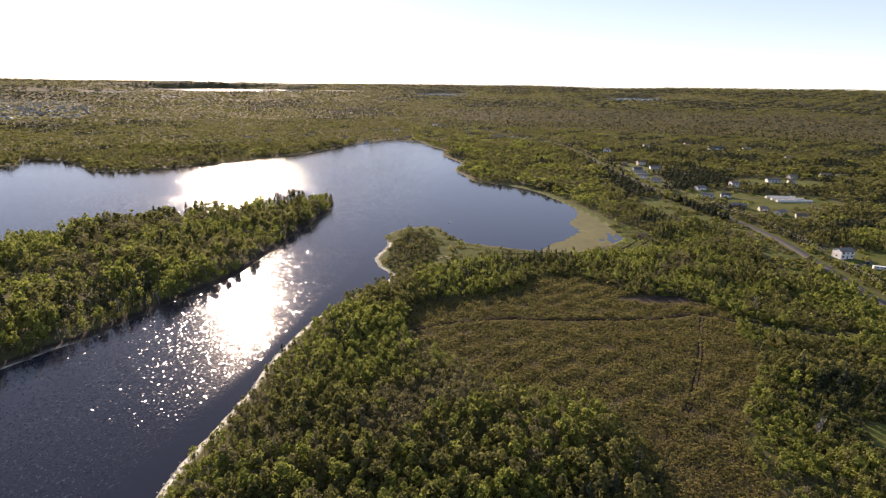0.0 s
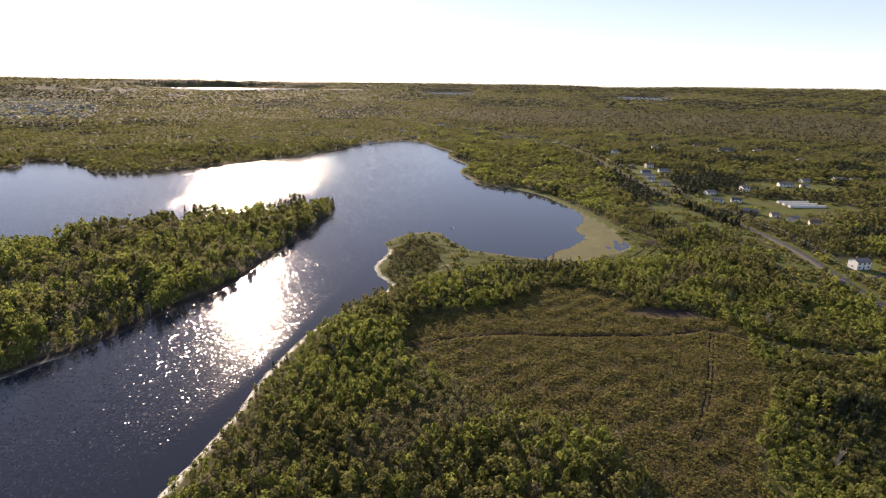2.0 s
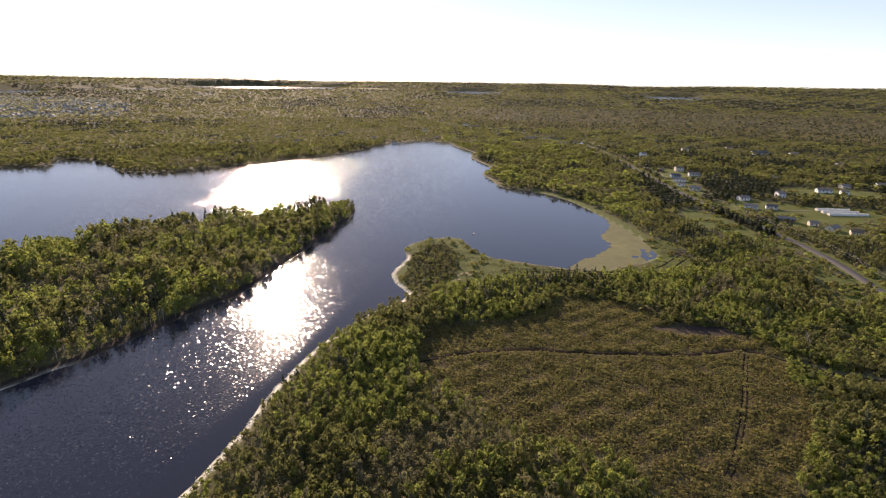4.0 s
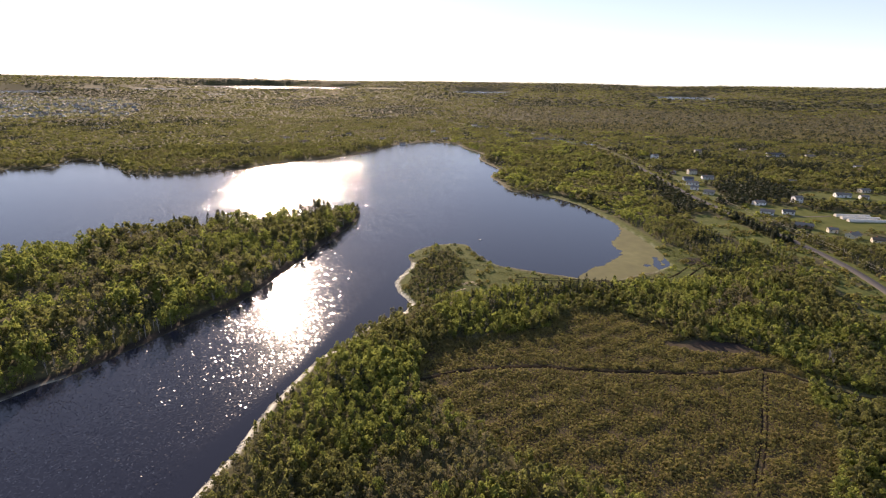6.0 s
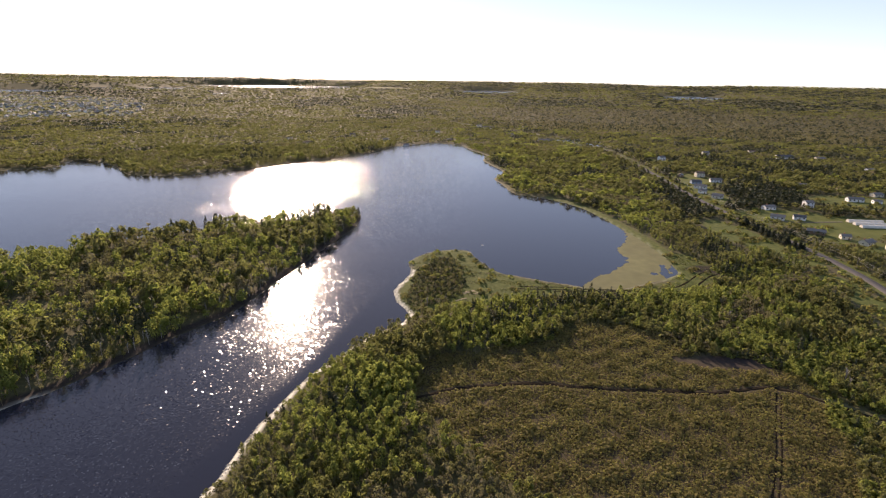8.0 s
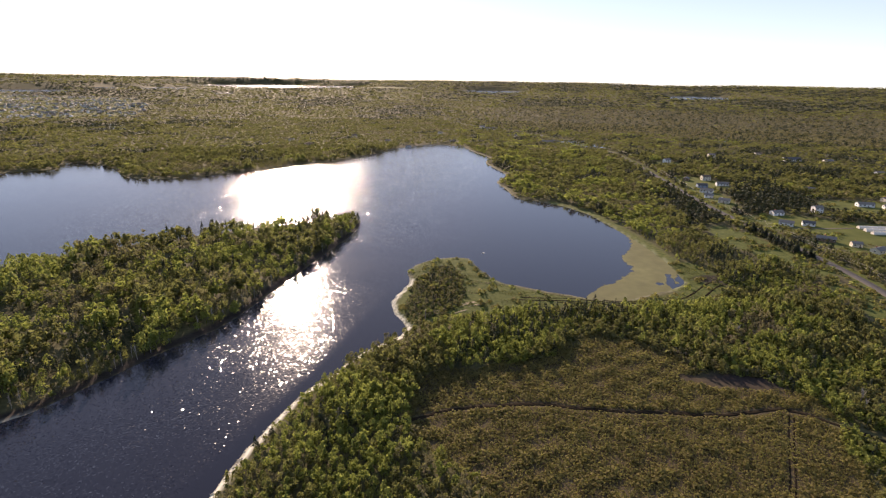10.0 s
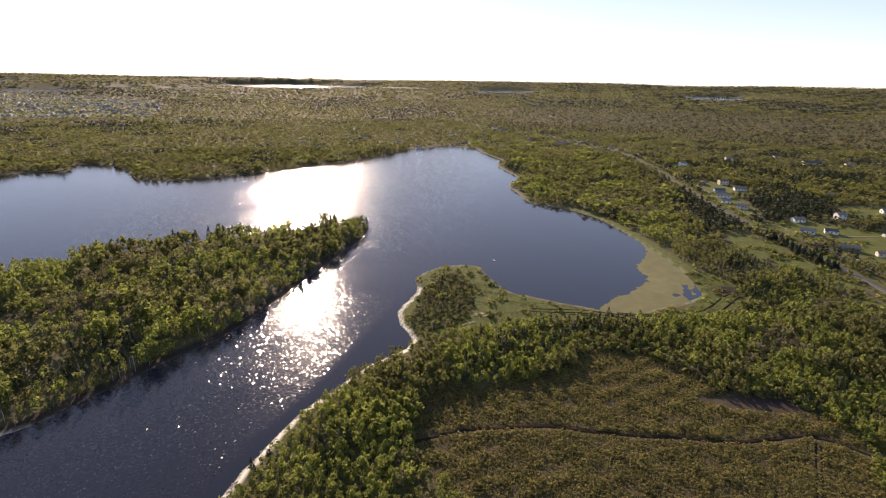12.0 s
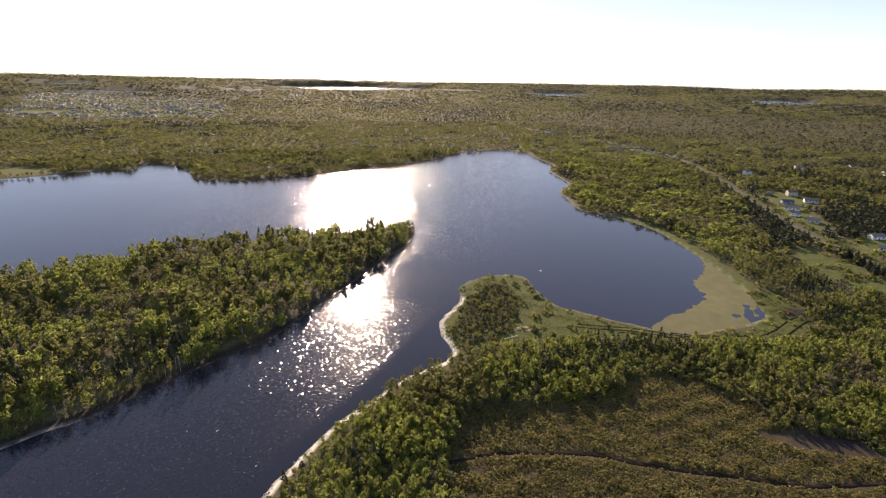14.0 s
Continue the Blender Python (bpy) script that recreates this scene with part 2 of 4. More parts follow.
rng = np.random.default_rng(7)


def smooth(points, n=6, closed=True, jag=0.0, seed=1, unit=PLAN):
    """A Catmull-Rom line through the points, in metres, with a ragged edge."""
    p = np.array(points, float) * unit
    if closed:
        q = np.vstack([p[-1:], p, p[:2]])
    else:
        q = np.vstack([2 * p[:1] - p[1:2], p, 2 * p[-1:] - p[-2:-1]])
    t = np.linspace(0, 1, n, endpoint=False)[:, None]
    out = [0.5 * (2 * b_ + (c - a) * t + (2 * a - 5 * b_ + 4 * c - d) * t ** 2 + (3 * b_ - a - 3 * c + d) * t ** 3)
           for a, b_, c, d in zip(q, q[1:], q[2:], q[3:])]
    out = np.vstack(out if closed else out + [p[-1:]])
    if jag:
        out = out + np.random.default_rng(seed).normal(0, jag, out.shape)
    return out


def line_distance(p, line, closed=False):
    """The distance of each point to a line of straight pieces."""
    ends = np.vstack([line, line[:1]]) if closed else line
    best = np.full(len(p), 1e18)
    for a, c in zip(ends, ends[1:]):
        d = c - a
        t = np.clip(((p - a) @ d) / max(d @ d, 1e-9), 0, 1)
        best = np.minimum(best, ((p - a - t[:, None] * d) ** 2).sum(1))
    return np.sqrt(best)


def inside(p, poly):
    hit = np.zeros(len(p), bool)
    for (ax, ay), (bx, by) in zip(poly, np.roll(poly, -1, 0)):
        if ay == by:
            continue
        cross = (ay > p[:, 1]) != (by > p[:, 1])
        hit ^= cross & (p[:, 0] < (bx - ax) * (p[:, 1] - ay) / (by - ay) + ax)
    return hit


def signed(p, poly):
    """Distance to the outline, positive inside."""
    return np.where(inside(p, poly), 1, -1) * line_distance(p, poly, True)


# the lake with its channel, and the wooded spit that runs into it from the west
EAST_SHORE = [(-150, -260), (-105, -120), (-88, 0), (-80, 80), (-78, 118), (-77, 135), (-74, 151), (-71, 172), (-70, 191), (-68, 206), (-62, 232), (-56, 246),
              (-46, 268), (-36, 282), (-31, 290), (-31, 299), (-39, 312), (-44, 328), (-41, 344), (-39, 361), (-43, 379), (-36, 396), (-23, 408),
              (-6, 409), (5, 386), (17, 367), (35, 360), (53, 353), (81, 346)]
NORTH_SHORE = [(102, 355), (131, 377), (135, 398), (132, 435), (124, 474), (112, 519), (96, 562), (68, 596), (36, 618), (23, 669), (14, 705), (26, 755),
               (10, 810), (-3, 858), (3, 906), (-25, 972), (-51, 1040), (-104, 1060), (-160, 1000), (-184, 927), (-224, 830), (-262, 795), (-292, 745),
               (-345, 685), (-392, 651), (-437, 655), (-481, 698), (-525, 730), (-572, 744), (-576, 718), (-556, 687), (-589, 666), (-632, 599), (-653, 580)]
WEST_END = [(-720, 500), (-760, 380), (-600, 330), (-480, 250), (-380, 190), (-330, 100), (-300, 0), (-300, -120), (-310, -260)]
SPIT = [(-480, 60), (-300, 60), (-220, 120), (-190, 160), (-172, 188), (-165, 201), (-157, 212), (-148, 233), (-138, 258), (-123, 290), (-118, 330),
        (-112, 375), (-105, 430), (-102, 470), (-106, 500), (-113, 506), (-126, 498), (-150, 484), (-182, 466), (-240, 418), (-288, 372), (-325, 322), (-420, 250), (-700, 200), (-700, 60)]
LAKE = smooth(EAST_SHORE + NORTH_SHORE + WEST_END, 5, True, 0.35, 2, K)
SPIT_LINE = smooth(SPIT, 5, True, 0.35, 3, K)
BOG = smooth([(46, 80), (50, 100), (52, 114), (49, 128), (37, 137), (20, 142), (7, 155), (-9, 171), (-15, 184), (-14, 197), (-5, 207), (5, 211), (22, 218), (31, 225), (40, 235), (55, 242),
              (72, 238), (80, 226), (84, 219), (95, 220), (108, 216), (115, 206), (116, 196), (107, 161), (97, 141), (83, 128), (78, 112), (74, 80)], 4)
MARSH = smooth([(-25, 242), (-33, 256), (-37, 270), (-33, 288), (-35, 316), (-22, 336), (-5, 337), (7, 316), (20, 297), (42, 288), (66, 282), (85, 290), (107, 306), (106, 325), (112, 345),
                (126, 340), (131, 320), (128, 304), (110, 288), (84, 277), (60, 271), (40, 269), (22, 263), (5, 254), (-12, 246)], 4)
GROVE = smooth([(-24, 246), (-29, 267), (-28, 297), (-20, 317), (-9, 313), (-3, 286), (-4, 269), (-14, 254)], 4)
WEED_BED = smooth([(54, 281), (64, 300), (75, 311), (87, 331), (85, 350), (96, 372), (98, 400), (92, 427), (105, 425), (116, 360), (116, 311), (102, 288), (78, 276)], 4)
ROAD = smooth([(186, 98), (188, 164), (191, 210), (195, 239), (200, 271), (205, 314), (204, 356), (199, 398), (194, 444), (187, 505), (184, 585), (182, 681), (176, 777), (166, 859), (123, 982), (49, 1088), (-33, 1170), (-98, 1309)], 5, False)
PATH = smooth([(-18, 176), (-3, 185), (11, 189), (26, 192), (39, 191), (54, 191), (66, 192), (79, 192), (91, 195), (101, 198), (108, 197), (114, 193), (120, 189), (127, 184), (139, 181), (160, 180), (186, 175)], 5, False)
TRACK = smooth([(104, 195), (97, 181), (88, 162), (81, 149), (73, 135), (69, 130)], 5, False)
TRAIL = smooth([(20, 277), (31, 277), (47, 279), (66, 277), (81, 278), (101, 283), (111, 291), (124, 307), (134, 313)], 5, False)
DRIFT = smooth([(-17, 253), (-6, 262), (1, 268), (6, 271), (19, 277)], 5, False)
STRIP = smooth([(158, 414), (171, 435), (185, 414), (192, 384), (195, 349), (195, 315), (195, 287), (190, 261), (172, 248), (177, 265), (178, 288), (180, 311), (183, 337), (169, 355), (158, 387)], 4)
# mown or grazed openings: middle and half axes
CLEARINGS = [(231, 270, 27, 28), (232, 448, 42, 28), (276, 424, 48, 33), (325, 506, 50, 30), (203, 535, 16, 55), (216, 600, 25, 42), (121, 119, 9, 8), (247, 376, 20, 21),
             (-552, 512, 40, 28), (-1240, 1155, 60, 42), (222, 725, 22, 22), (232, 398, 18, 12), (395, 550, 26, 14), (-560, 2750, 170, 50)]
FAR_LAKES = [(1210, 3510, 140, 250), (-40, 3860, 170, 230), (-1560, 3880, 440, 360), (-1960, 3180, 110, 170), (-2190, 3010, 75, 130), (-2370, 2580, 200, 170), (-2960, 2830, 150, 170), (-1480, 2950, 45, 90)]
# houses: x, y, turn, length, depth, storeys, look
NEAR_HOUSES = [(219.5, 278, 10, 11.5, 8, 2, 0), (248, 382, 30, 12, 8, 1, 5), (256, 371, -20, 9, 7, 1, 1), (229, 404, -25, 15, 7, 1, 4), (242, 394, -10, 8, 6, 1, 5)]
ROAD_HOUSES = [(223, 443, -28, 13, 8, 1, 0), (239, 444, -20, 11, 7, 1, 3), (231, 474, 10, 12, 8, 1, 0), (266, 484, 5, 9, 8, 2, 0), (206, 512, -30, 12, 9, 1, 5), (200, 531, -20, 10, 7, 1, 0),
               (206, 553, -30, 15, 8, 1, 0), (210, 577, 0, 13, 8, 1, 2), (228, 618, 5, 12, 8, 2, 1), (207, 613, 60, 9, 7, 1, 4), (233, 588, -5, 15, 8, 1, 0), (222, 733, 25, 11, 8, 2, 0)]
FIELD_HOUSES = [(317, 509, -5, 17, 8, 1, 0), (331, 503, -5, 9, 6, 1, 0), (352, 536, 10, 12, 8, 1, 5), (308, 575, -20, 12, 8, 1, 0), (397, 552, -5, 15, 9, 1, 0), (415, 553, -5, 14, 8, 1, 2),
                (398, 790, 0, 30, 14, 1, 3), (377, 838, 0, 12, 9, 1, 1), (440, 783, 0, 16, 10, 1, 5), (97, 930, 5, 40, 14, 1, 4), (-2, 1130, 0, 30, 12, 1, 0), (-20, 1150, 10, 14, 10, 2, 0)]
SHORE_HOUSES = [(-120, 830, 10, 12, 8, 1, 0), (-160, 880, -15, 11, 8, 1, 5), (-260, 800, 20, 13, 8, 2, 1), (-310, 860, 0, 12, 8, 1, 0), (-60, 900, -20, 12, 8, 1, 4), (-230, 940, 15, 14, 9, 1, 3),
                (-370, 760, -10, 12, 8, 1, 1), (-90, 1000, 5, 12, 8, 2, 0), (40, 1010, 25, 14, 9, 1, 5), (330, 690, -15, 12, 8, 1, 1), (450, 700, 10, 13, 8, 1, 0), (300, 800, 0, 12, 8, 2, 5)]
# the suburb beyond the lake
TOWN = smooth([(-1744, 1476), (-2100, 1850), (-2449, 2217), (-2112, 2327), (-1588, 2363), (-1182, 1793), (-1251, 1635), (-1464, 1476)], 4, unit=1.0)


def rise(x, y):
    """The land climbs slowly to the rim of the basin."""
    r = np.hypot(x, y)
    west = np.clip((np.degrees(np.arctan2(-x, np.maximum(y, 1))) - 15) / 30, 0, 1)
    hills = 9 * lumps(x, y, 1500, 13) * np.clip((r - 3600) / 700, 0, 1)
    return (103 + 22 * west) * np.clip((r - 1820) / 3030, 0, 1) ** 1.5 + hills - 0.5 * np.clip(r - 4850, 0, 200)


def land_distance(p):
    """Metres to the water's edge, positive on land."""
    return np.maximum(-signed(p, LAKE), signed(p, SPIT_LINE))


def lumps(x, y, size, seed):
    """Soft uneven waves of about that size, from -1 to 1."""
    g = np.random.default_rng(seed)
    out = np.zeros(np.shape(x))
    for _ in range(7):
        a, ph, s = g.uniform(0, 6.283), g.uniform(0, 6.283), size * g.uniform(0.6, 1.7)
        out += np.sin((x * np.cos(a) + y * np.sin(a)) * 6.283 / s + ph)
    return out / 4.2


def lake_level(cx, cy, c):
    """The land at the near shore of a far lake gives its level."""
    k = 1 - 1.1 * c / math.hypot(cx, cy)
    return float(rise(np.array([cx * k]), np.array([cy * k]))[0]) + 1


def far_lake_share(x, y):
    """How deep a point lies in one of the far lakes (above 0: water; above -0.5: its low shore), and that lake's level."""
    best, level = np.full_like(x, -9.0), np.zeros_like(x)
    for cx, cy, a, c in FAR_LAKES:
        t = math.atan2(cx, cy)
        u, v = (x - cx) * math.cos(t) - (y - cy) * math.sin(t), (x - cx) * math.sin(t) + (y - cy) * math.cos(t)
        q = 1.0 - np.hypot(u / a, v / c) + 0.2 * lumps(x, y, a * 1.1, int(abs(cx)))
        level = np.where(q > best, lake_level(cx, cy, c), level)
        best = np.maximum(best, q)
    return best, level


def height(x, y, d):
    near = np.clip(d, 0, 400)
    bank = np.where(d > 0, 0.12 + 1.3 * (1 - np.exp(-near / 14)), np.maximum(-2.5, 0.12 + d * 0.25))
    roll_ = np.clip((d - 40) / 200, 0, 1) * (2 * lumps(x, y, 360, 11)) + np.clip((np.hypot(x, y) - 2000) / 2000, 0, 1) * 3 * lumps(x, y, 1100, 12)
    z = bank + roll_ + rise(x, y)
    q, level = far_lake_share(x, y)
    z = z + (level + 0.6 - z) * np.clip((q + 0.8) * 2.5, 0, 1)
    return z - 7.0 * np.clip((q + 0.36) * 14, 0, 1)


def spaced(parts):
    out = [parts[0][0]]
    for a, c, step in parts:
        out += list(np.linspace(a, c, max(1, round((c - a) / step)) + 1)[1:])
    return np.array(out)


def mesh_of(name, verts, faces, materials, which=None):
    """A mesh of equal-sided faces from arrays; points of six numbers carry their normals too."""
    me = bpy.data.meshes.new(name)
    verts, faces = np.asarray(verts, np.float32), np.asarray(faces, np.int32)
    soft, verts = verts[:, 3:], np.ascontiguousarray(verts[:, :3])
    n, k = faces.shape
    me.vertices.add(len(verts))
    me.vertices.foreach_set("co", verts.ravel())
    me.loops.add(n * k)
    me.loops.foreach_set("vertex_index", faces.ravel())
    me.polygons.add(n)
    me.polygons.foreach_set("loop_start", np.arange(n, dtype=np.int32) * k)
    for m in materials:
        me.materials.append(m)
    if which is not None:
        me.polygons.foreach_set("material_index", np.asarray(which, np.int32))
    me.update(calc_edges=True)
    if soft.shape[1]:
        me.polygons.foreach_set("use_smooth", np.ones(n, bool))
        me.attributes.new("custom_normal", "FLOAT_VECTOR", "POINT").data.foreach_set("vector", soft.ravel())
    return me


def grid_faces(nx, ny):
    i = np.arange((nx - 1) * (ny - 1))
    a = (i // (nx - 1)) * nx + i % (nx - 1)
    return np.stack([a, a + 1, a + 1 + nx, a + nx], 1)


gx = PLAN * spaced([(-3520, -1300, 80), (-1300, -620, 20), (-620, -320, 6), (-320, -155, 3), (-155, 25, 1.4), (25, 260, 2.5), (260, 520, 7), (520, 1200, 26), (1200, 3520, 80)])
gy = PLAN * spaced([(-700, -100, 50), (-100, 70, 7), (70, 345, 1.8), (345, 900, 5), (900, 1500, 22), (1500, 3520, 55)])
X, Y = (a.ravel() for a in np.meshgrid(gx, gy))
flat = np.stack([X, Y], 1)
D = land_distance(flat)
Z = height(X, Y, D)
me = mesh_of("ground", np.stack([X, Y, Z], 1), grid_faces(len(gx), len(gy)), [GROUND])


def share(name, values):
    me.attributes.new(name, "FLOAT", "POINT").data.foreach_set("value", np.clip(values, 0, 1).astype(np.float32))


def clearing(p):
    best = np.full(len(p), -9.0)
    for cx, cy, a, c in CLEARINGS:
        best = np.maximum(best, 1 - np.hypot((p[:, 0] / PLAN - cx) / a, (p[:, 1] / PLAN - cy) / c))
    return best


ragged = 4 * lumps(X, Y, 35, 5)
XP, YP = X / PLAN, Y / PLAN
share("bog", np.maximum((signed(flat, BOG) + ragged) / 4, np.clip((signed(flat, STRIP) + 3) / 4, 0, 0.42 + 0.35 * lumps(flat[:, 0], flat[:, 1], 25, 33))))
share("meadow", np.maximum.reduce([np.clip(signed(flat, TOWN) / 60, 0, 0.8), (signed(flat, MARSH) + ragged) / 4, (11 - line_distance(flat, ROAD) + ragged) / 3, (signed(flat, STRIP) + ragged) / 3,
                                   np.where((XP > 55) & (YP > 300), (12 - D) / 4, 0)]))
share("lawn", clearing(flat) * 5 + 0.1 * ragged)
share("sand", np.where((XP < -10) & (XP > -80) & (YP < 300) | (XP < -80) & (YP < 172) & (XP > -190), 1, np.where(XP < -60, 0.0, 0.12)) * np.clip(1.5 - np.abs(D - 0.9) / 1.2 + 0.25 * lumps(X, Y, 18, 6), 0, 1))
# mud of bank, bed and trail; its bog-edge patch paints tree shade
share("mud", np.clip(1.25 - np.hypot((X - 138) / 25, (Y - 302) / 9.5) + 0.3 * lumps(X, Y, 9, 34), 0, 0.9) + np.clip((8 - D) / 3, 0, 1) * (D > 0) * (X < -110) * (Y < 600) * 0.9 + np.maximum(np.clip(1 - D / -0.5, 0, 1) * (D < 0), 2 * (1 - np.hypot((X - 175) / 16, (Y - 445) / 11)) + 0.5 * lumps(X, Y, 9, 8)))
me.polygons.foreach_set("use_smooth", np.ones(len(me.polygons), bool))
ground = tagged(new("ground", me), "wooded lakeland with bog, meadow and pale sandy shore", "ground", kind="structure")

water = tagged(new("water", mesh_of("water", [(-1500, -700, 0), (590, -700, 0), (590, 1500, 0), (-1500, 1500, 0)], [(0, 1, 2, 3)], [WATER])),
               "dark peaty lake water with wind ripples", "lake", kind="structure")

for cx, cy, a, c in FAR_LAKES:
    t = -math.atan2(cx, cy)
    z = lake_level(cx, cy, c)
    ring = [(cx + 1.5 * (a * math.cos(k) * math.cos(t) - c * math.sin(k) * math.sin(t)), cy + 1.5 * (a * math.cos(k) * math.sin(t) + c * math.sin(k) * math.cos(t)), z)
            for k in np.linspace(0, 2 * math.pi, 33)[:-1]]
    tagged(new("water", mesh_of("water", ring, [tuple(range(32))], [WATER])), "distant lake shining under the low sun", "lake", kind="structure")

# floating weed in the shallow end of the bay, with open holes
wx, wy = np.meshgrid(np.arange(67, 171, 1.1), np.arange(375, 605, 1.1))
wp = np.stack([wx.ravel(), wy.ravel()], 1) + rng.uniform(-0.3, 0.3, (wx.size, 2))
wd = signed(wp, WEED_BED)
open_water = lumps(wp[:, 0], wp[:, 1], 11, 41) * 0.5 + lumps(wp[:, 0], wp[:, 1], 42, 42) * 0.7 + 0.85 * np.clip(1.2 - np.hypot((wp[:, 0] - 154) / 22, (wp[:, 1] - 432) / 26), -0.6, 0.8)
wet = (wd + 1.5 * lumps(wp[:, 0], wp[:, 1], 8, 43) > 0) & (land_distance(wp) < 1.5) & (open_water < 0.95)
f = grid_faces(wx.shape[1], wx.shape[0])
f = f[wet[f].all(1)]
tagged(new("water_weed", mesh_of("water_weed", np.column_stack([wp, 0.035 + rng.uniform(0, 0.03, len(wp))]), f, [WEED])), "olive mat of floating weed on still shallows", "water plants", kind="stuff")


# ---------------------------------------------------------------- ribbons: road and tracks
def ground_z(p):
    p = np.atleast_2d(np.asarray(p, float))
    return height(p[:, 0], p[:, 1], land_distance(p))


def ribbon(name, line, width, lift, mat, label, category, side=0.0, wobble=0.0):
    """A strip along a line, thick enough to stand proud of the ground."""
    t = np.gradient(line, axis=0)
    nrm = np.stack([-t[:, 1], t[:, 0]], 1) / np.linalg.norm(t, axis=1)[:, None]
    w = width / 2 * (1 + wobble * np.random.default_rng(4).uniform(-1, 1, (len(line), 1)))
    mid = line + nrm * side
    l, r = mid + nrm * w, mid - nrm * w
    z = np.maximum.reduce([ground_z(mid), ground_z(l), ground_z(r)]) + lift
    n = len(line)
    v = np.vstack([np.column_stack([l, z]), np.column_stack([r, z]), np.column_stack([l + nrm * 0.4, z - lift - 0.5]), np.column_stack([r - nrm * 0.4, z - lift - 0.5])])
    i = np.arange(n - 1)
    f = np.vstack([np.stack([i + o, i + 1 + o, i + 1 + q, i + q], 1) for o, q in ((n, 0), (0, 2 * n), (3 * n, n))])
    return tagged(new(name, mesh_of(name, v, f, [mat])), label, category, kind="structure")


fine_road = smooth(ROAD[::5], 14, False, unit=1.0)
ribbon("road_shoulder", fine_road, 7.6, 0.10, GRAVEL, "gravel shoulder of a two-lane country road", "road")
ribbon("road", fine_road, 5.8, 0.16, ASPHALT, "grey asphalt country road between fields and houses", "road")
ribbon("path", PATH, 2.0, 0.08, PEAT, "dark trodden peat path across the bog", "path", 0, 0.35)
for s in (-0.9, 0.9):
    ribbon("wheel_track", TRACK, 0.55, 0.06, PEAT, "dark wheel rut pressed into bog scrub", "track", s, 0.3)
for a, c, off in ((0, 41, 0.0), (2, 20, 4.5), (8, 30, -3.5), (14, 38, 7.5), (22, 41, -6.5)):
    ribbon("trail", TRAIL[a:c], 1.1, 0.08, PEAT, "thin dark trail through marsh grass", "path", off, 0.4)
gd = np.random.default_rng(19)
for _ in range(13):
    a = int(gd.integers(0, len(DRIFT) - 6))
    piece = smooth(DRIFT[a:a + int(gd.integers(3, 6))] + gd.normal(0, 1.3, 2), 5, False, 0.12, int(gd.integers(1, 99)), unit=1.0)
    ribbon("reed_drift", piece, gd.uniform(0.4, 0.9), 0.06, STRAW, "pale line of washed-up dead reeds in marsh grass", "reeds", gd.uniform(-4, 4), 0.7)



# ---------------------------------------------------------------- trees
SOFT = (0.55, 0.22)                           # how far a clump keeps its own facing within the rounded shape of its bough, near and far


def leaf_clumps(centre, out, size, g, loose=0.4):
    """Irregular three-cornered leaf clumps round the given places, more or less facing outwards: points and normals."""
    n = len(centre)
    nrm = out + g.normal(0, loose, (n, 3))
    nrm /= np.linalg.norm(nrm, axis=1)[:, None]
    u = np.cross(nrm, g.normal(0, 1, (n, 3)))
    u /= np.linalg.norm(u, axis=1)[:, None]
    w = np.cross(nrm, u)
    s = size * g.uniform(0.6, 1.3, (n, 1))
    c = []
    for k in range(3):
        a = k * 2.094 + g.uniform(-0.4, 0.4, (n, 1))
        c.append(centre + s * g.uniform(0.75, 1.45, (n, 1)) * (np.cos(a) * u + np.sin(a) * w) + nrm * s * g.uniform(-0.2, 0.2, (n, 1)))
    facing = out + SOFT[n < 70] * nrm
    facing /= np.linalg.norm(facing, axis=1)[:, None]
    return np.hstack([np.stack(c, 1).reshape(-1, 3), np.repeat(facing, 3, 0)])


def broad_crown(n, size, g, lobes=7, loose=0.4):
    """A leafy crown one metre high and about 0.7 wide, of several uneven lobes with gaps."""
    a = g.uniform(0, 6.283, lobes)
    r = g.uniform(0.05, 0.24, lobes)
    z = g.uniform(0.36, 0.82, lobes)
    mid = np.stack([r * np.cos(a), r * np.sin(a), z], 1)
    mid[0] = (0, 0, 0.84)
    rad = g.uniform(0.08, 0.17, lobes)
    k = g.integers(0, lobes, n)
    d = g.normal(0, 1, (n, 3))
    d[:, 2] = np.abs(d[:, 2]) * (0.9 if n > 16 else 1.6) - 0.25
    d /= np.linalg.norm(d, axis=1)[:, None]
    return leaf_clumps(mid[k] + d * rad[k, None] * g.uniform(0.75, 1.05, (n, 1)), d, size, g, loose)


def oval_crown(n, size, g, loose=0.4):
    """A young tree's teardrop crown one metre high, fullest below the middle, with an uneven skin."""
    t = g.beta(1.5, 1.3, n)
    a = g.uniform(0, 6.283, n)
    lump = 1 + 0.22 * np.sin(2 * a + 7 * t + g.uniform(0, 6)) + 0.15 * np.sin(5 * a - 11 * t + g.uniform(0, 6))
    r = 0.29 * np.sin(math.pi * np.clip(0.06 + 0.94 * t, 0, 1) ** 0.72) ** 0.8 * lump * g.uniform(0.72, 1.05, n)
    c = np.stack([r * np.cos(a), r * np.sin(a), 0.16 + 0.82 * t], 1)
    out = np.stack([np.cos(a), np.sin(a), 0.25 + 1.1 * (t - 0.3)], 1)
    return leaf_clumps(c, out / np.linalg.norm(out, axis=1)[:, None], size, g, loose)


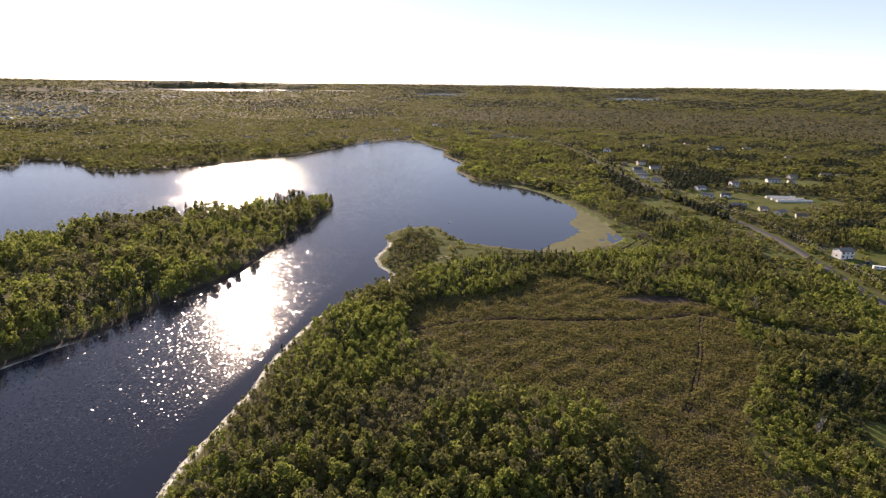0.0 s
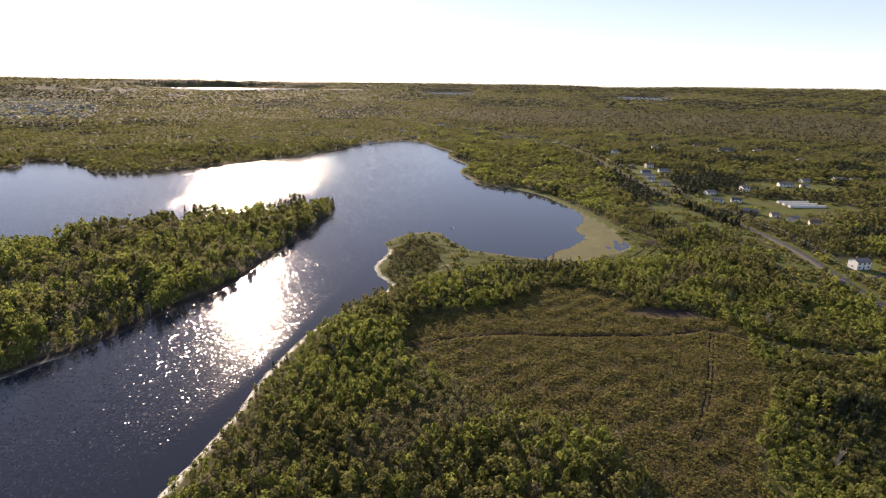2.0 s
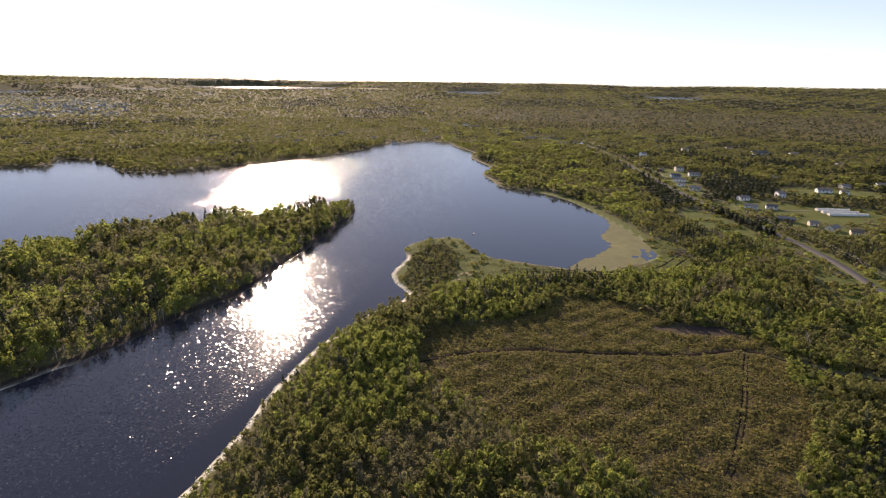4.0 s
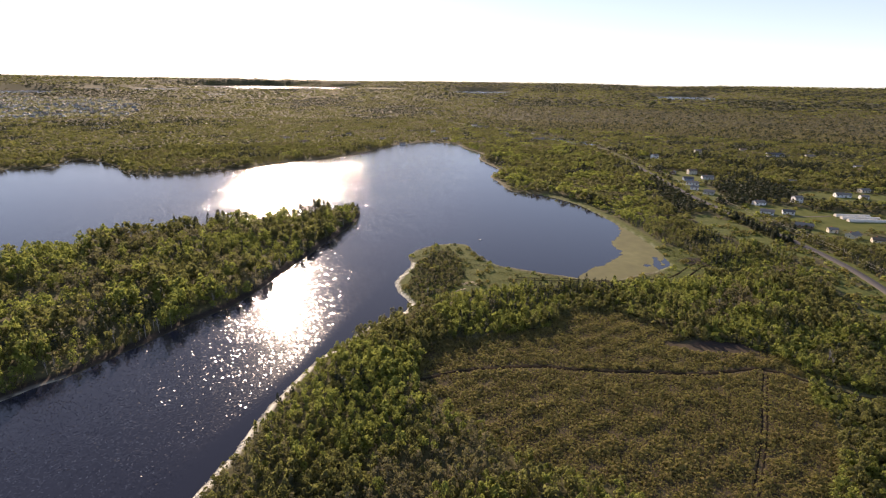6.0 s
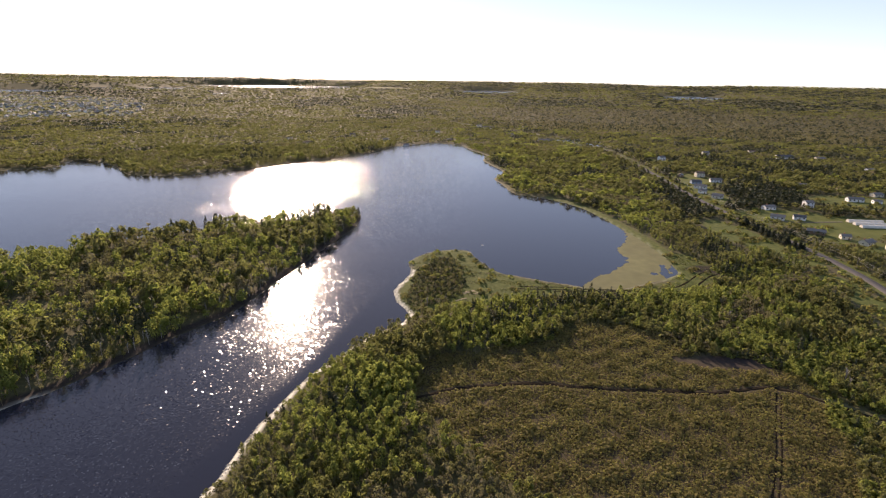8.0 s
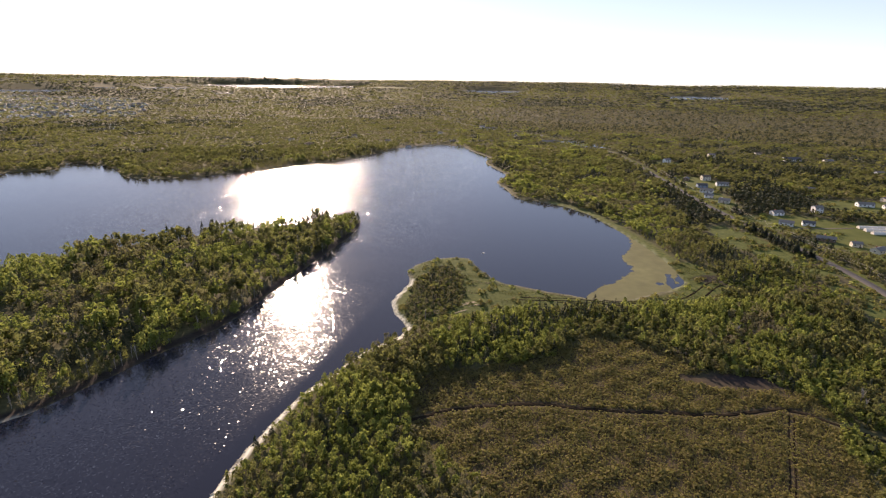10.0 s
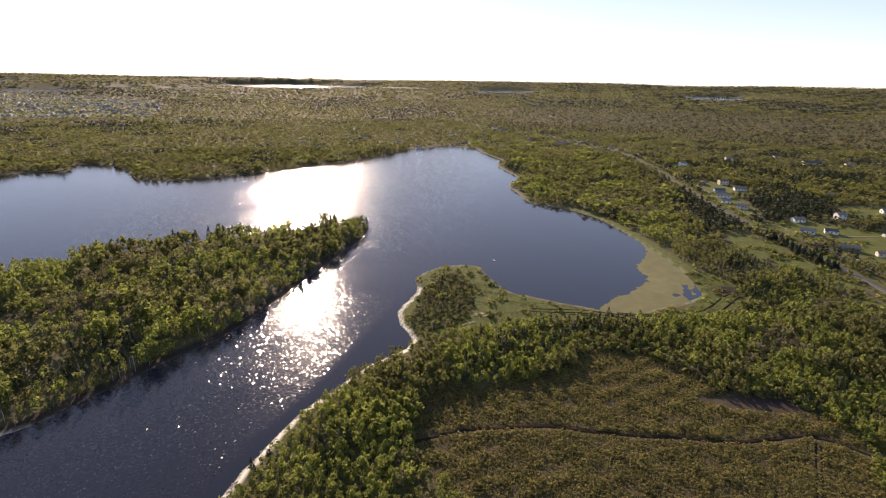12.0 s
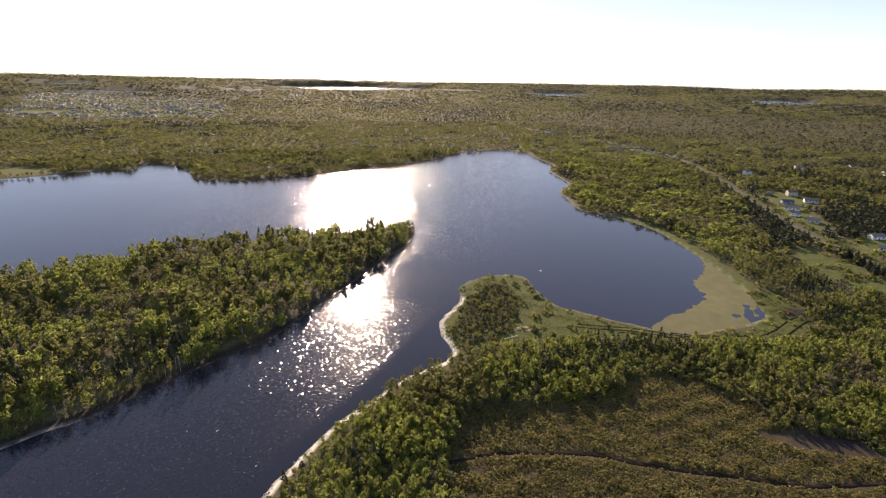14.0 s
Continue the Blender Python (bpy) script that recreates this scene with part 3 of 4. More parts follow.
def spruce_crown(n, size, g):
    """A narrow spire of drooping boughs, one metre high."""
    t = g.uniform(0, 1, n) ** 0.75
    z = 0.97 - 0.87 * t
    a = g.uniform(0, 6.283, n)
    r = (0.02 + 0.21 * t) * g.uniform(0.45, 1.1, n)
    c = np.stack([r * np.cos(a), r * np.sin(a), z], 1)
    out = np.stack([np.cos(a) * 0.6, np.sin(a) * 0.6, np.full(n, 0.8)], 1)
    return leaf_clumps(c, out, size, g, 0.5)


def twig_crown(n, size, g):
    """Bare upright branches: long thin blades fanning out from the trunk."""
    a = g.uniform(0, 6.283, n)
    z0 = g.uniform(0.25, 0.7, n)
    d = np.stack([np.cos(a) * 0.45, np.sin(a) * 0.45, np.ones(n)], 1)
    p0 = np.stack([0 * a, 0 * a, z0], 1)
    ln_ = g.uniform(0.2, 0.42, (n, 1))
    side = np.stack([-np.sin(a), np.cos(a), 0 * a], 1) * size * 0.12
    face = np.stack([np.cos(a), np.sin(a), 0 * a], 1)
    return np.hstack([np.stack([p0 - side, p0 + side, p0 + d * ln_], 1).reshape(-1, 3), np.repeat(face, 3, 0)])


def stem(height_, radius, sides=5):
    """A tapered, slightly leaning trunk as triangles; three sides make the plainest one."""
    a = np.arange(sides) * 6.283 / sides
    ring = lambda z, r, ox: np.stack([r * np.cos(a) + ox, r * np.sin(a), np.full(sides, z)], 1)
    rings = [ring(-0.04, radius * 1.25, 0), ring(height_ * 0.5, radius * 0.8, 0.008), ring(height_, radius * 0.3, 0.0)]
    if sides == 3:
        rings = rings[::2]
    v = np.vstack(rings)
    i = np.arange(sides)
    j = (i + 1) % sides
    f = []
    for o in range(0, len(v) - sides, sides):
        f += [np.stack([i + o, j + o, j + o + sides], 1), np.stack([i + o, j + o + sides, i + o + sides], 1)]
    facing = np.vstack([np.stack([np.cos(a), np.sin(a), 0 * a], 1)] * len(rings))
    return np.hstack([v, facing])[np.vstack(f)].reshape(-1, 6)


def plant(points, heights, kind, templates, g, widen=1.0):
    """All copies of the templates at the points, as one array of corners and the material of each triangle."""
    widen = np.broadcast_to(widen, len(points))
    verts, which = [], []
    pick = g.integers(0, len(templates[0]), len(points))
    z = ground_z(points[:, :2])
    for k in np.unique(kind):
        for i in range(len(templates[k])):
            sel = (kind == k) & (pick == i)
            if not sel.any():
                continue
            v = templates[k][i]
            m = int(sel.sum())
            a = g.uniform(0, 6.283, m)[:, None]
            h = heights[sel][:, None]
            w = (0.55 * h + 2.6 * h / np.maximum(h, 3)) * g.uniform(0.8, 1.2, (m, 1)) * widen[sel][:, None]
            x = (v[None, :, 0] * np.cos(a) - v[None, :, 1] * np.sin(a)) * w + points[sel, 0:1]
            y = (v[None, :, 0] * np.sin(a) + v[None, :, 1] * np.cos(a)) * w + points[sel, 1:2]
            zz = v[None, :, 2] * h + z[sel][:, None]
            nx = v[None, :, 3] * np.cos(a) - v[None, :, 4] * np.sin(a)
            ny = v[None, :, 3] * np.sin(a) + v[None, :, 4] * np.cos(a)
            verts.append(np.stack([x, y, zz, nx, ny, np.broadcast_to(v[None, :, 5], nx.shape)], 2).reshape(-1, 6).astype(np.float32))
            which.append(np.full(m * len(v) // 3, k))
    return np.vstack(verts), np.concatenate(which)


def stuff(name, verts, which, materials, label, category):
    f = np.arange(len(verts)).reshape(-1, 3)
    return tagged(new(name, mesh_of(name, verts, f, materials, which)), label, category, kind="stuff")


def scatter(x0, x1, y0, y1, step, g):
    xs, ys = np.meshgrid(np.arange(x0, x1, step), np.arange(y0, y1, step))
    p = np.stack([xs.ravel(), ys.ravel()], 1)
    return p + g.uniform(-0.48, 0.48, p.shape) * step


def bearing(p):
    return np.degrees(np.arctan2(p[:, 0], p[:, 1] + 15))


def wooded(p, g, margin=4.0):
    """Keeps the points that stand in woodland."""
    d = land_distance(p)
    keep = d > np.where((p[:, 0] > 77) & (p[:, 1] > 420), 11, np.where(p[:, 0] < -110, 1.5, np.where((p[:, 0] < -30) & (p[:, 1] < 330), 2.8, margin)))
    p, d = p[keep], d[keep]
    rag = 3.5 * lumps(p[:, 0], p[:, 1], 30, 5)
    keep = (signed(p, BOG) + rag < 0) & (line_distance(p, ROAD) > 10 + rag) & (clearing(p) < 0.03) & (line_distance(p, PATH) > np.where(p[:, 0] > 146, 4.5, 2.4)) & (signed(p, STRIP) + rag < -3)
    m = signed(p, MARSH)
    keep &= (m + 0.5 * rag < 0) | (signed(p, GROVE) > 0)
    keep &= far_lake_share(p[:, 0], p[:, 1])[0] < -0.36
    for plan in (NEAR_HOUSES, ROAD_HOUSES, FIELD_HOUSES, SHORE_HOUSES):
        for x, y, *_ in plan:
            keep &= np.hypot(p[:, 0] - x * PLAN, p[:, 1] - y * PLAN + 4) > 11
    keep &= (signed(p, TOWN) < 0) | (g.uniform(0, 1, len(p)) < 0.65)
    return p[keep]


def species(p, g):
    """0 young birch, 1 olive, 2 brown budding, 3 spruce, in drifts."""
    own = 1 - 0.6 * np.clip((np.hypot(p[:, 0], p[:, 1]) - 700) / 500, 0, 1)
    a = lumps(p[:, 0], p[:, 1], 75, 21) + own * g.normal(0, 0.38, len(p))
    b_ = lumps(p[:, 0], p[:, 1], 150, 22) + 0.6 * lumps(p[:, 0], p[:, 1], 40, 24) + own * g.normal(0, 0.3, len(p))
    r = np.hypot(p[:, 0], p[:, 1])
    far_ = np.clip((r - 700) / 1200, 0, 1) * 0.35
    b_ = b_ + 0.8 * np.clip((r - 900) / 900, 0, 1) * lumps(p[:, 0], p[:, 1] * 0.6, 620, 26)
    b_ = b_ + 0.45 * np.clip((r - 1350) / 400, 0, 1)
    home = np.clip((480 - r) / 120, 0, 1) * (p[:, 0] > -110)      # the near wood is nearly all in fresh leaf
    spit = np.clip((560 - r) / 60, 0, 1) * (p[:, 0] < -110)       # broad crowns fill the spit
    a = a + 0.35 * lumps(p[:, 0], p[:, 1], 26, 28)
    front = np.clip((235 - p[:, 1]) / 45, 0, 1) * (p[:, 0] > -110)     # the nearest trees are browner, with lone green ones
    a = a - 0.5 * front + 0.5 * front * g.normal(0, 1, len(p))
    b_ = b_ - 0.30 * front + 0.25 * front * np.clip((p[:, 0] + 10) / 50, 0, 1) + 0.3 * front * g.normal(0, 1, len(p))
    inland = np.clip((p[:, 0] - 170) / 80, 0, 1) * np.clip((p[:, 1] - 430) / 80, 0, 1) * np.clip((1500 - p[:, 1]) / 300, 0, 1)
    a = a - 0.8 * inland + 0.35 * inland * g.normal(0, 1, len(p)) + 0.6 * inland * lumps(p[:, 0], p[:, 1], 140, 36)
    b_ = b_ + inland * (0.42 + 0.25 * g.normal(0, 1, len(p)))
    band = np.clip((r - 1500) / 150, 0, 1) * np.clip((2700 - r) / 300, 0, 1) * np.clip((p[:, 0] / p[:, 1] + 0.1) / 0.2, 0, 1)      # a belt of bare brown woods and spruce
    b_ = b_ + band * np.where(g.uniform(0, 1, len(p)) < 0.4, 1.2, -2.6)
    west = np.clip((p[:, 1] - 600) / 60, 0, 1) * np.clip((-60 - p[:, 0]) / 120, 0, 1)       # browner woods beyond the lake
    a = a - 0.6 * west
    b_ = b_ + west * (0.5 * lumps(p[:, 0], p[:, 1], 170, 37) - 0.1)
    k = np.where(a > 0.05 + 1.9 * far_ - 0.2 * home - 0.1 * spit, 0, 1)
    for x, y, rx, ry in ((262, 668, 44, 52), (338, 722, 75, 44), (318, 546, 26, 16), (300, 640, 30, 26)):      # spruce shelter belts by the houses
        b_ = b_ + 1.7 * np.clip(1.6 - np.hypot((p[:, 0] - x) / rx, (p[:, 1] - y) / ry), 0, 1)
    k = np.where(b_ > 0.85 - far_ + 0.12 * home, 3, k)
    return np.where((b_ < -0.75 + far_ - 0.2 * home + 0.12 * spit), 2, k)


def templates(nb, sb, ns, ss, count, g, trunk=True):
    t = lambda h, r: [stem(h, r, 3)] if trunk else []
    leafy = lambda i, lobes: oval_crown(nb, sb * 0.95, g) if nb > 40 and i % 3 == 1 else broad_crown(nb, sb, g, lobes)
    return [[np.vstack([leafy(i, 11)] + t(0.6, 0.016)) for i in range(count)], [np.vstack([leafy(i + 1, 13)] + t(0.6, 0.018)) for i in range(count)],
            [np.vstack([broad_crown(max(3, nb * 2 // 3), sb * 0.85, g, 7, 0.7)] + t(0.7, 0.016)) for _ in range(count)],
            [np.vstack([spruce_crown(ns, ss, g)] + t(0.9, 0.014)) for _ in range(count)]]


g = np.random.default_rng(31)
ref = np.array([0.0, 42.0])
RINGS = [  # from, to (metres from the middle of the flight), spacing, crown clumps, clump size, spire clumps, clump size, width
    (0, 60, 2.8, 72, 0.084, 50, 0.08, 1.05),
    (60, 215, 2.25, 146, 0.059, 96, 0.058, 0.98),
    (215, 400, 2.75, 80, 0.088, 52, 0.08, 0.92),
    (400, 800, 4.8, 52, 0.103, 34, 0.10, 1.95),
    (800, 1300, 6.6, 14, 0.175, 9, 0.17, 2.4),
    (1300, 2000, 9.0, 8, 0.23, 5, 0.22, 3.0),
    (2000, 3464, 14.0, 5, 0.28, 4, 0.27, 4.6),
]
KINDS = ["birch_tree", "maple_tree", "alder_tree", "spruce_tree"]
KIND_LABELS = ["young birch with fresh yellow-green leaves", "olive-leaved maple in spring woodland", "brown budding alder, barely in leaf", "dark green spruce with a narrow spire"]


def part(name, me, parent, label=""):
    ob = new(name, me)
    ob.parent = parent
    return tagged(ob, label)


def tree_thing(kind, crown, trunk):
    """A tree one metre high: an empty at its foot, with trunk and crown."""
    ob = new(KINDS[kind])
    tagged(ob, KIND_LABELS[kind], "tree", "trees of the near wood")
    quads = lambda v: np.arange(len(v)).reshape(-1, 3)
    part("trunk", mesh_of("trunk", trunk, quads(trunk), [BARK]), ob)
    part("crown", mesh_of("crown", crown, quads(crown), [FOLIAGE[kind]]), ob)
    return ob


def stand(ob, x, y, h, widen, turn, sink=0.0):
    z = float(ground_z((x, y))[0]) - sink
    return pose(x, y, z, 0, 0, turn) @ Matrix.Diagonal((h * widen, h * widen, h, 1))


g3 = np.random.default_rng(77)
MODELS = [[tree_thing(k, spruce_crown(190, 0.048, g3) if k == 3 else oval_crown(260, 0.05, g3) if i < 1 and k < 2 else broad_crown(170 if k == 2 else 270, 0.05, g3, 13), stem(0.9 if k == 3 else 0.62, 0.016)) for i in range(4)] for k in range(4)]
USED = set()


def copy_at(ob, m):
    c = copy_thing(ob, m)
    c.matrix_basis = m
    return c


def set_tree(kind, x, y, h, widen=1.0):
    i = int(g3.integers(0, 4))
    m = stand(None, x, y, h, widen, g3.uniform(0, 360))
    if (kind, i) in USED:
        return copy_at(MODELS[kind][i], m)
    USED.add((kind, i))
    MODELS[kind][i].matrix_basis = m
    return MODELS[kind][i]


for near, far, step, nb, sb, ns, ss, widen in RINGS:
    near, far, step = near * PLAN, far * PLAN, step * PLAN
    p = scatter(-far, far, -60, far + 60, step, g)
    r = np.linalg.norm(p - ref, axis=1)
    az = bearing(p)
    p = p[(r > near) & (r <= far) & ((az > -60) & (az < 52) | (near == 0))]
    p = wooded(p, g)
    kind = species(p, g)
    d = land_distance(p) if far < 1300 else np.full(len(p), 50.0)
    h = g.triangular(3.2, 6.2, 11.5, len(p)) * (1 + 0.25 * lumps(p[:, 0], p[:, 1], 95, 23)) * np.clip(np.where(p[:, 0] < -110, 0.75, np.where(p[:, 1] < 330, 0.5, 0.5)) + d / 40, 0.4, 1)
    carr = np.clip((p[:, 0] - 85) / 40, 0, 1) * np.clip((640 - p[:, 1]) / 60, 0, 1) * (line_distance(p, ROAD) > 14) * (p[:, 0] < 330)
    h *= 1 - carr * np.clip(0.26 + 0.32 * lumps(p[:, 0], p[:, 1], 45, 27), 0, 0.58)
    h *= 1 - 0.10 * np.clip((p[:, 0] + 30) / 40, 0, 1) * np.clip((p[:, 1] - 285) / 20, 0, 1) * np.clip((440 - p[:, 1]) / 20, 0, 1) * np.clip((120 - p[:, 0]) / 30, 0, 1)
    h = np.where(kind == 3, h * 1.15, h)
    if far > 1300:
        h = np.where(signed(p, TOWN) > -20, 4.2, 0.35 * h + 2.9) if far > 2500 else 0.42 * h + 3.0
    if far < 700:
        bushy = signed(p, GROVE) > 0
        kind, h = np.where(bushy, np.array([1, 3, 2, 3, 2])[g.integers(0, 5, len(p))], kind), np.where(bushy, h * 0.45, h)
        thin = (p[:, 0] < -110) & (g.uniform(0, 1, len(p)) < 0.62)      # fewer, larger trees on the spit
        p, kind, h = p[~thin], kind[~thin], h[~thin]
        h = np.where(p[:, 0] < -110, h * 1.5, h)
    if 0 < near < 140:                     # the trees of the nearest bank stand singly
        single = (p[:, 1] < 157) & (p[:, 0] > -92) & (p[:, 0] < 62) & (p[:, 1] > 131)
        single &= np.cumsum(single) <= 300
        for (x, y), k, hh in zip(p[single], kind[single], h[single]):
            set_tree(int(k), x, y, hh)
        p, kind, h = p[~single], kind[~single], h[~single]
    on_spit = (p[:, 0] < -110) & (p[:, 1] < 720) & (far < 1300) & (near > 100)      # the spit's broad old crowns are fuller
    old, old_h, old_kind = p[on_spit], h[on_spit], kind[on_spit]
    p, h, kind = p[~on_spit], h[~on_spit], kind[~on_spit]
    v, which = plant(p, h, kind, templates(nb, sb, ns, ss, 8, g, far < 700), g, widen)
    if len(old):
        v2, which2 = plant(old, old_h, old_kind, templates(132, 0.063, 90, 0.06, 8, g), g, np.where(old_kind == 3, 1.0, 1.35))
        v, which = np.vstack([v, v2]), np.concatenate([which, which2])
    stuff("forest", v, which, FOLIAGE, "mixed spring woodland of birch, maple and spruce", "trees")

# spruces that stand out on the banks, along the road and on the spit
for line, step, low, high, stray in (([(-52, 190), (-45, 203), (-40, 216), (-34, 223), (-29, 231)], 1.7, 4.5, 7.5, 1.5), ([(190, 428), (192, 404), (195, 384), (198, 362)], 0.75, 4, 9, 3.2),
                              ([(-86, 405), (-92, 410), (-110, 396), (-150, 374), (-200, 338), (-240, 300)], 15.0, 7, 11, 2.0), ([(268, 455), (280, 458)], 2.5, 6, 9, 2.0)):
    q = smooth(line, 20, False)
    run = np.concatenate([[0], np.cumsum(np.linalg.norm(np.diff(q, axis=0), axis=1))])
    for at in np.arange(0, run[-1], step * PLAN):
        x, y = np.interp(at, run, q[:, 0]) + g3.normal(0, stray), np.interp(at, run, q[:, 1]) + g3.normal(0, stray)
        if land_distance(np.array([[x, y]]))[0] > 1 and line_distance(np.array([[x, y]]), ROAD)[0] > 5.5:
            set_tree(int(g3.choice((1, 2, 3))) if stray == 1.5 else 3, x, y, g3.uniform(low, high), 1.0 if stray == 1.5 else 1.6)

# low scrub over the bog
p = scatter(-56, 210, 100, 364, 1.08, g)
bare = np.hypot((p[:, 0] - 134) / 24, (p[:, 1] - 300) / 8) + 0.2 * lumps(p[:, 0], p[:, 1], 12, 29) < 1
bogd = np.where(bare, -9, signed(p, BOG)) + 3.5 * lumps(p[:, 0], p[:, 1], 30, 5)
p = p[(bogd > -1) & (line_distance(p, PATH) > 1.9) & (np.abs(line_distance(p, TRACK) - 0.9) > 0.5)]
h = g.uniform(0.7, 1.6, len(p)) * (1 + 0.45 * lumps(p[:, 0], p[:, 1], 14, 25))
def bush(n, size):
    d = g.normal(0, 1, (n, 3))
    d[:, 2] = np.abs(d[:, 2]) + 0.1
    d /= np.linalg.norm(d, axis=1)[:, None]
    return leaf_clumps(d * (0.55, 0.55, 0.75), d, size, g, 0.6)


tuft = [[bush(9, 0.3) for _ in range(6)]]
v, which = plant(p, np.clip(h, 0.4, 2.2), np.zeros(len(p), int), tuft, g, 0.78)
stuff("bog_scrub", v, which, [SCRUB], "low brown-green leatherleaf scrub covering the bog", "shrubs")

# bushes scattered over meadow, verges and marsh edge
p = scatter(-60, 560, 330, 900, 3.4, g)
open_ = (signed(p, STRIP) > 0) & (lumps(p[:, 0], p[:, 1], 24, 45) > np.where(p[:, 1] > 480, 0.2, -0.3)) | (signed(p, MARSH) > 2) & (g.uniform(0, 1, len(p)) < 0.22) | (line_distance(p, ROAD) < 13) & (line_distance(p, ROAD) > 6.5) | (clearing(p) > 0) & (lumps(p[:, 0], p[:, 1], 26, 46) > 0.15 + clearing(p))
p = p[open_ & (land_distance(p) > 1.5) & (g.uniform(0, 1, len(p)) < 0.5)]
for plan in (NEAR_HOUSES, ROAD_HOUSES, FIELD_HOUSES):
    for x, y, *_ in plan:
        p = p[np.hypot(p[:, 0] - x * PLAN, p[:, 1] - y * PLAN) > 10]
v, which = plant(p, g.triangular(0.7, 1.6, 4.6, len(p)), g.integers(0, 3, len(p)), [[bush(20, 0.26) for _ in range(4)] for _ in range(3)], g)
stuff("bushes", v, which, [BIRCH, MAPLE, SCRUB], "loose green bushes scattered over rough grass", "shrubs")

# undergrowth that fills the low wet wood between bog and road
p = wooded(scatter(20, 300, 150, 470, 3.1, g), g, 3.0)
p = p[(np.hypot(p[:, 0], p[:, 1]) < 520) & ((p[:, 1] > 300) | (p[:, 0] > 120))]
v, which = plant(p, g.uniform(1.4, 3.4, len(p)) * (1 + 0.3 * lumps(p[:, 0], p[:, 1], 22, 35)), species(p, g) % 3, [[bush(18, 0.26) for _ in range(4)] for _ in range(3)], g)
stuff("undergrowth", v, which, FOLIAGE[:3], "dense green undergrowth of young alder and birch", "shrubs")

# dense low thicket on the point
p = scatter(-60, 10, 335, 460, 2.1, g)
p = p[signed(p, GROVE) + 1.5 * lumps(p[:, 0], p[:, 1], 14, 44) > 0]
v, which = plant(p, g.uniform(0.9, 2.1, len(p)), g.integers(0, 3, len(p)), [[bush(18, 0.24) for _ in range(4)] for _ in range(3)], g, 0.8)
stuff("thicket", v, which, [MAPLE, BUD, SPRUCE], "dark brown-green thicket of alder and young spruce on the grassy point", "shrubs")

# marsh grass round the point
p = scatter(-70, 190, 322, 490, 1.5, g)
p = p[(signed(p, MARSH) > -1) & (land_distance(p) > 0.2) & (line_distance(p, TRAIL) > 0.6)]
blades = [[leaf_clumps(g.uniform(-0.5, 0.5, (3, 3)) * (1, 1, 0.3) + (0, 0, 0.35), np.tile((0, 0, 1.0), (3, 1)), 0.55, g, 0.25) for _ in range(6)]]
v, which = plant(p, g.uniform(0.2, 0.45, len(p)), np.zeros(len(p), int), blades, g)
stuff("marsh_grass", v, which, [REED], "pale green marsh grass on the low point", "grass")


# sedge tussocks in drawn-out rows, some of them dead and pale
p = scatter(-60, 190, 335, 480, 1.25, g)
rows_ = lumps(p[:, 0] * 0.3 + 0.15 * p[:, 1], p[:, 1] * 1.5, 12, 61)
p = p[(signed(p, MARSH) > 0) & (signed(p, GROVE) < 0) & (land_distance(p) > 0.6) & (line_distance(p, TRAIL) > 0.8) & (rows_ > 0.12)]
dry = (lumps(p[:, 0] * 0.4, p[:, 1], 16, 62) + 0.4 * g.normal(0, 1, len(p)) > 0.55).astype(int)
v, which = plant(p, g.uniform(0.22, 0.55, len(p)), dry, [[bush(8, 0.34) for _ in range(5)] for _ in range(2)], g, 0.9)
stuff("sedge_tussocks", v, which, [REED, STRAW], "olive and straw-coloured sedge tussocks in rows on the marshy point", "grass")


# bare dead trees among the scrub
for x, y in ((62, 258), (84, 275), (98, 118), (101, 121), (130, 205), (128, 200), (-18, 250), (110, 250), (-22, 324)):
    crown, trunk = twig_crown(26, 0.16, g3), stem(0.8, 0.016)
    ob = tagged(new("dead_tree"), "bare grey dead tree standing in scrub", "tree", "dead trees")
    part("trunk", mesh_of("trunk", trunk, np.arange(len(trunk)).reshape(-1, 3), [DEAD]), ob)
    part("branches", mesh_of("branches", crown, np.arange(len(crown)).reshape(-1, 3), [DEAD]), ob)
    ob.matrix_basis = stand(ob, x * PLAN, y * PLAN, g3.uniform(6, 9), 1.0, g3.uniform(0, 360))


# pale bare birches along the shaded bank of the spit
p = scatter(-330, -120, 240, 520, 8.0, g)
d = land_distance(p)
p = p[(d > 2.5) & (d < 8) & (p[:, 1] < 520 + 0.75 * (p[:, 0] + 120))][:34]
for x, y in p:
    crown, trunk = twig_crown(16, 0.09, g3), stem(0.92, 0.013)
    ob = tagged(new("bare_birch"), "slender pale birch, still bare, on the shaded bank", "tree", "bare birches of the spit")
    part("trunk", mesh_of("trunk", trunk, np.arange(len(trunk)).reshape(-1, 3), [DEAD]), ob)
    part("branches", mesh_of("branches", crown, np.arange(len(crown)).reshape(-1, 3), [DEAD]), ob)
    ob.matrix_basis = stand(ob, x, y, g3.uniform(7, 11), 1.0, g3.uniform(0, 360))


# ---------------------------------------------------------------- houses
def prism(name, profile, length, mat, shift=0.0):
    """A profile in x and z, drawn out along y."""
    n = len(profile)
    v = [(x, e * length / 2 + shift, z) for e in (-1, 1) for x, z in profile]
    f = [tuple(range(n)), tuple(range(2 * n - 1, n - 1, -1))] + [((i + 1) % n, i, i + n, (i + 1) % n + n) for i in range(n)]
    me = bpy.data.meshes.new(name)
    me.from_pydata(v, [], f)
    me.materials.append(mat)
    return me


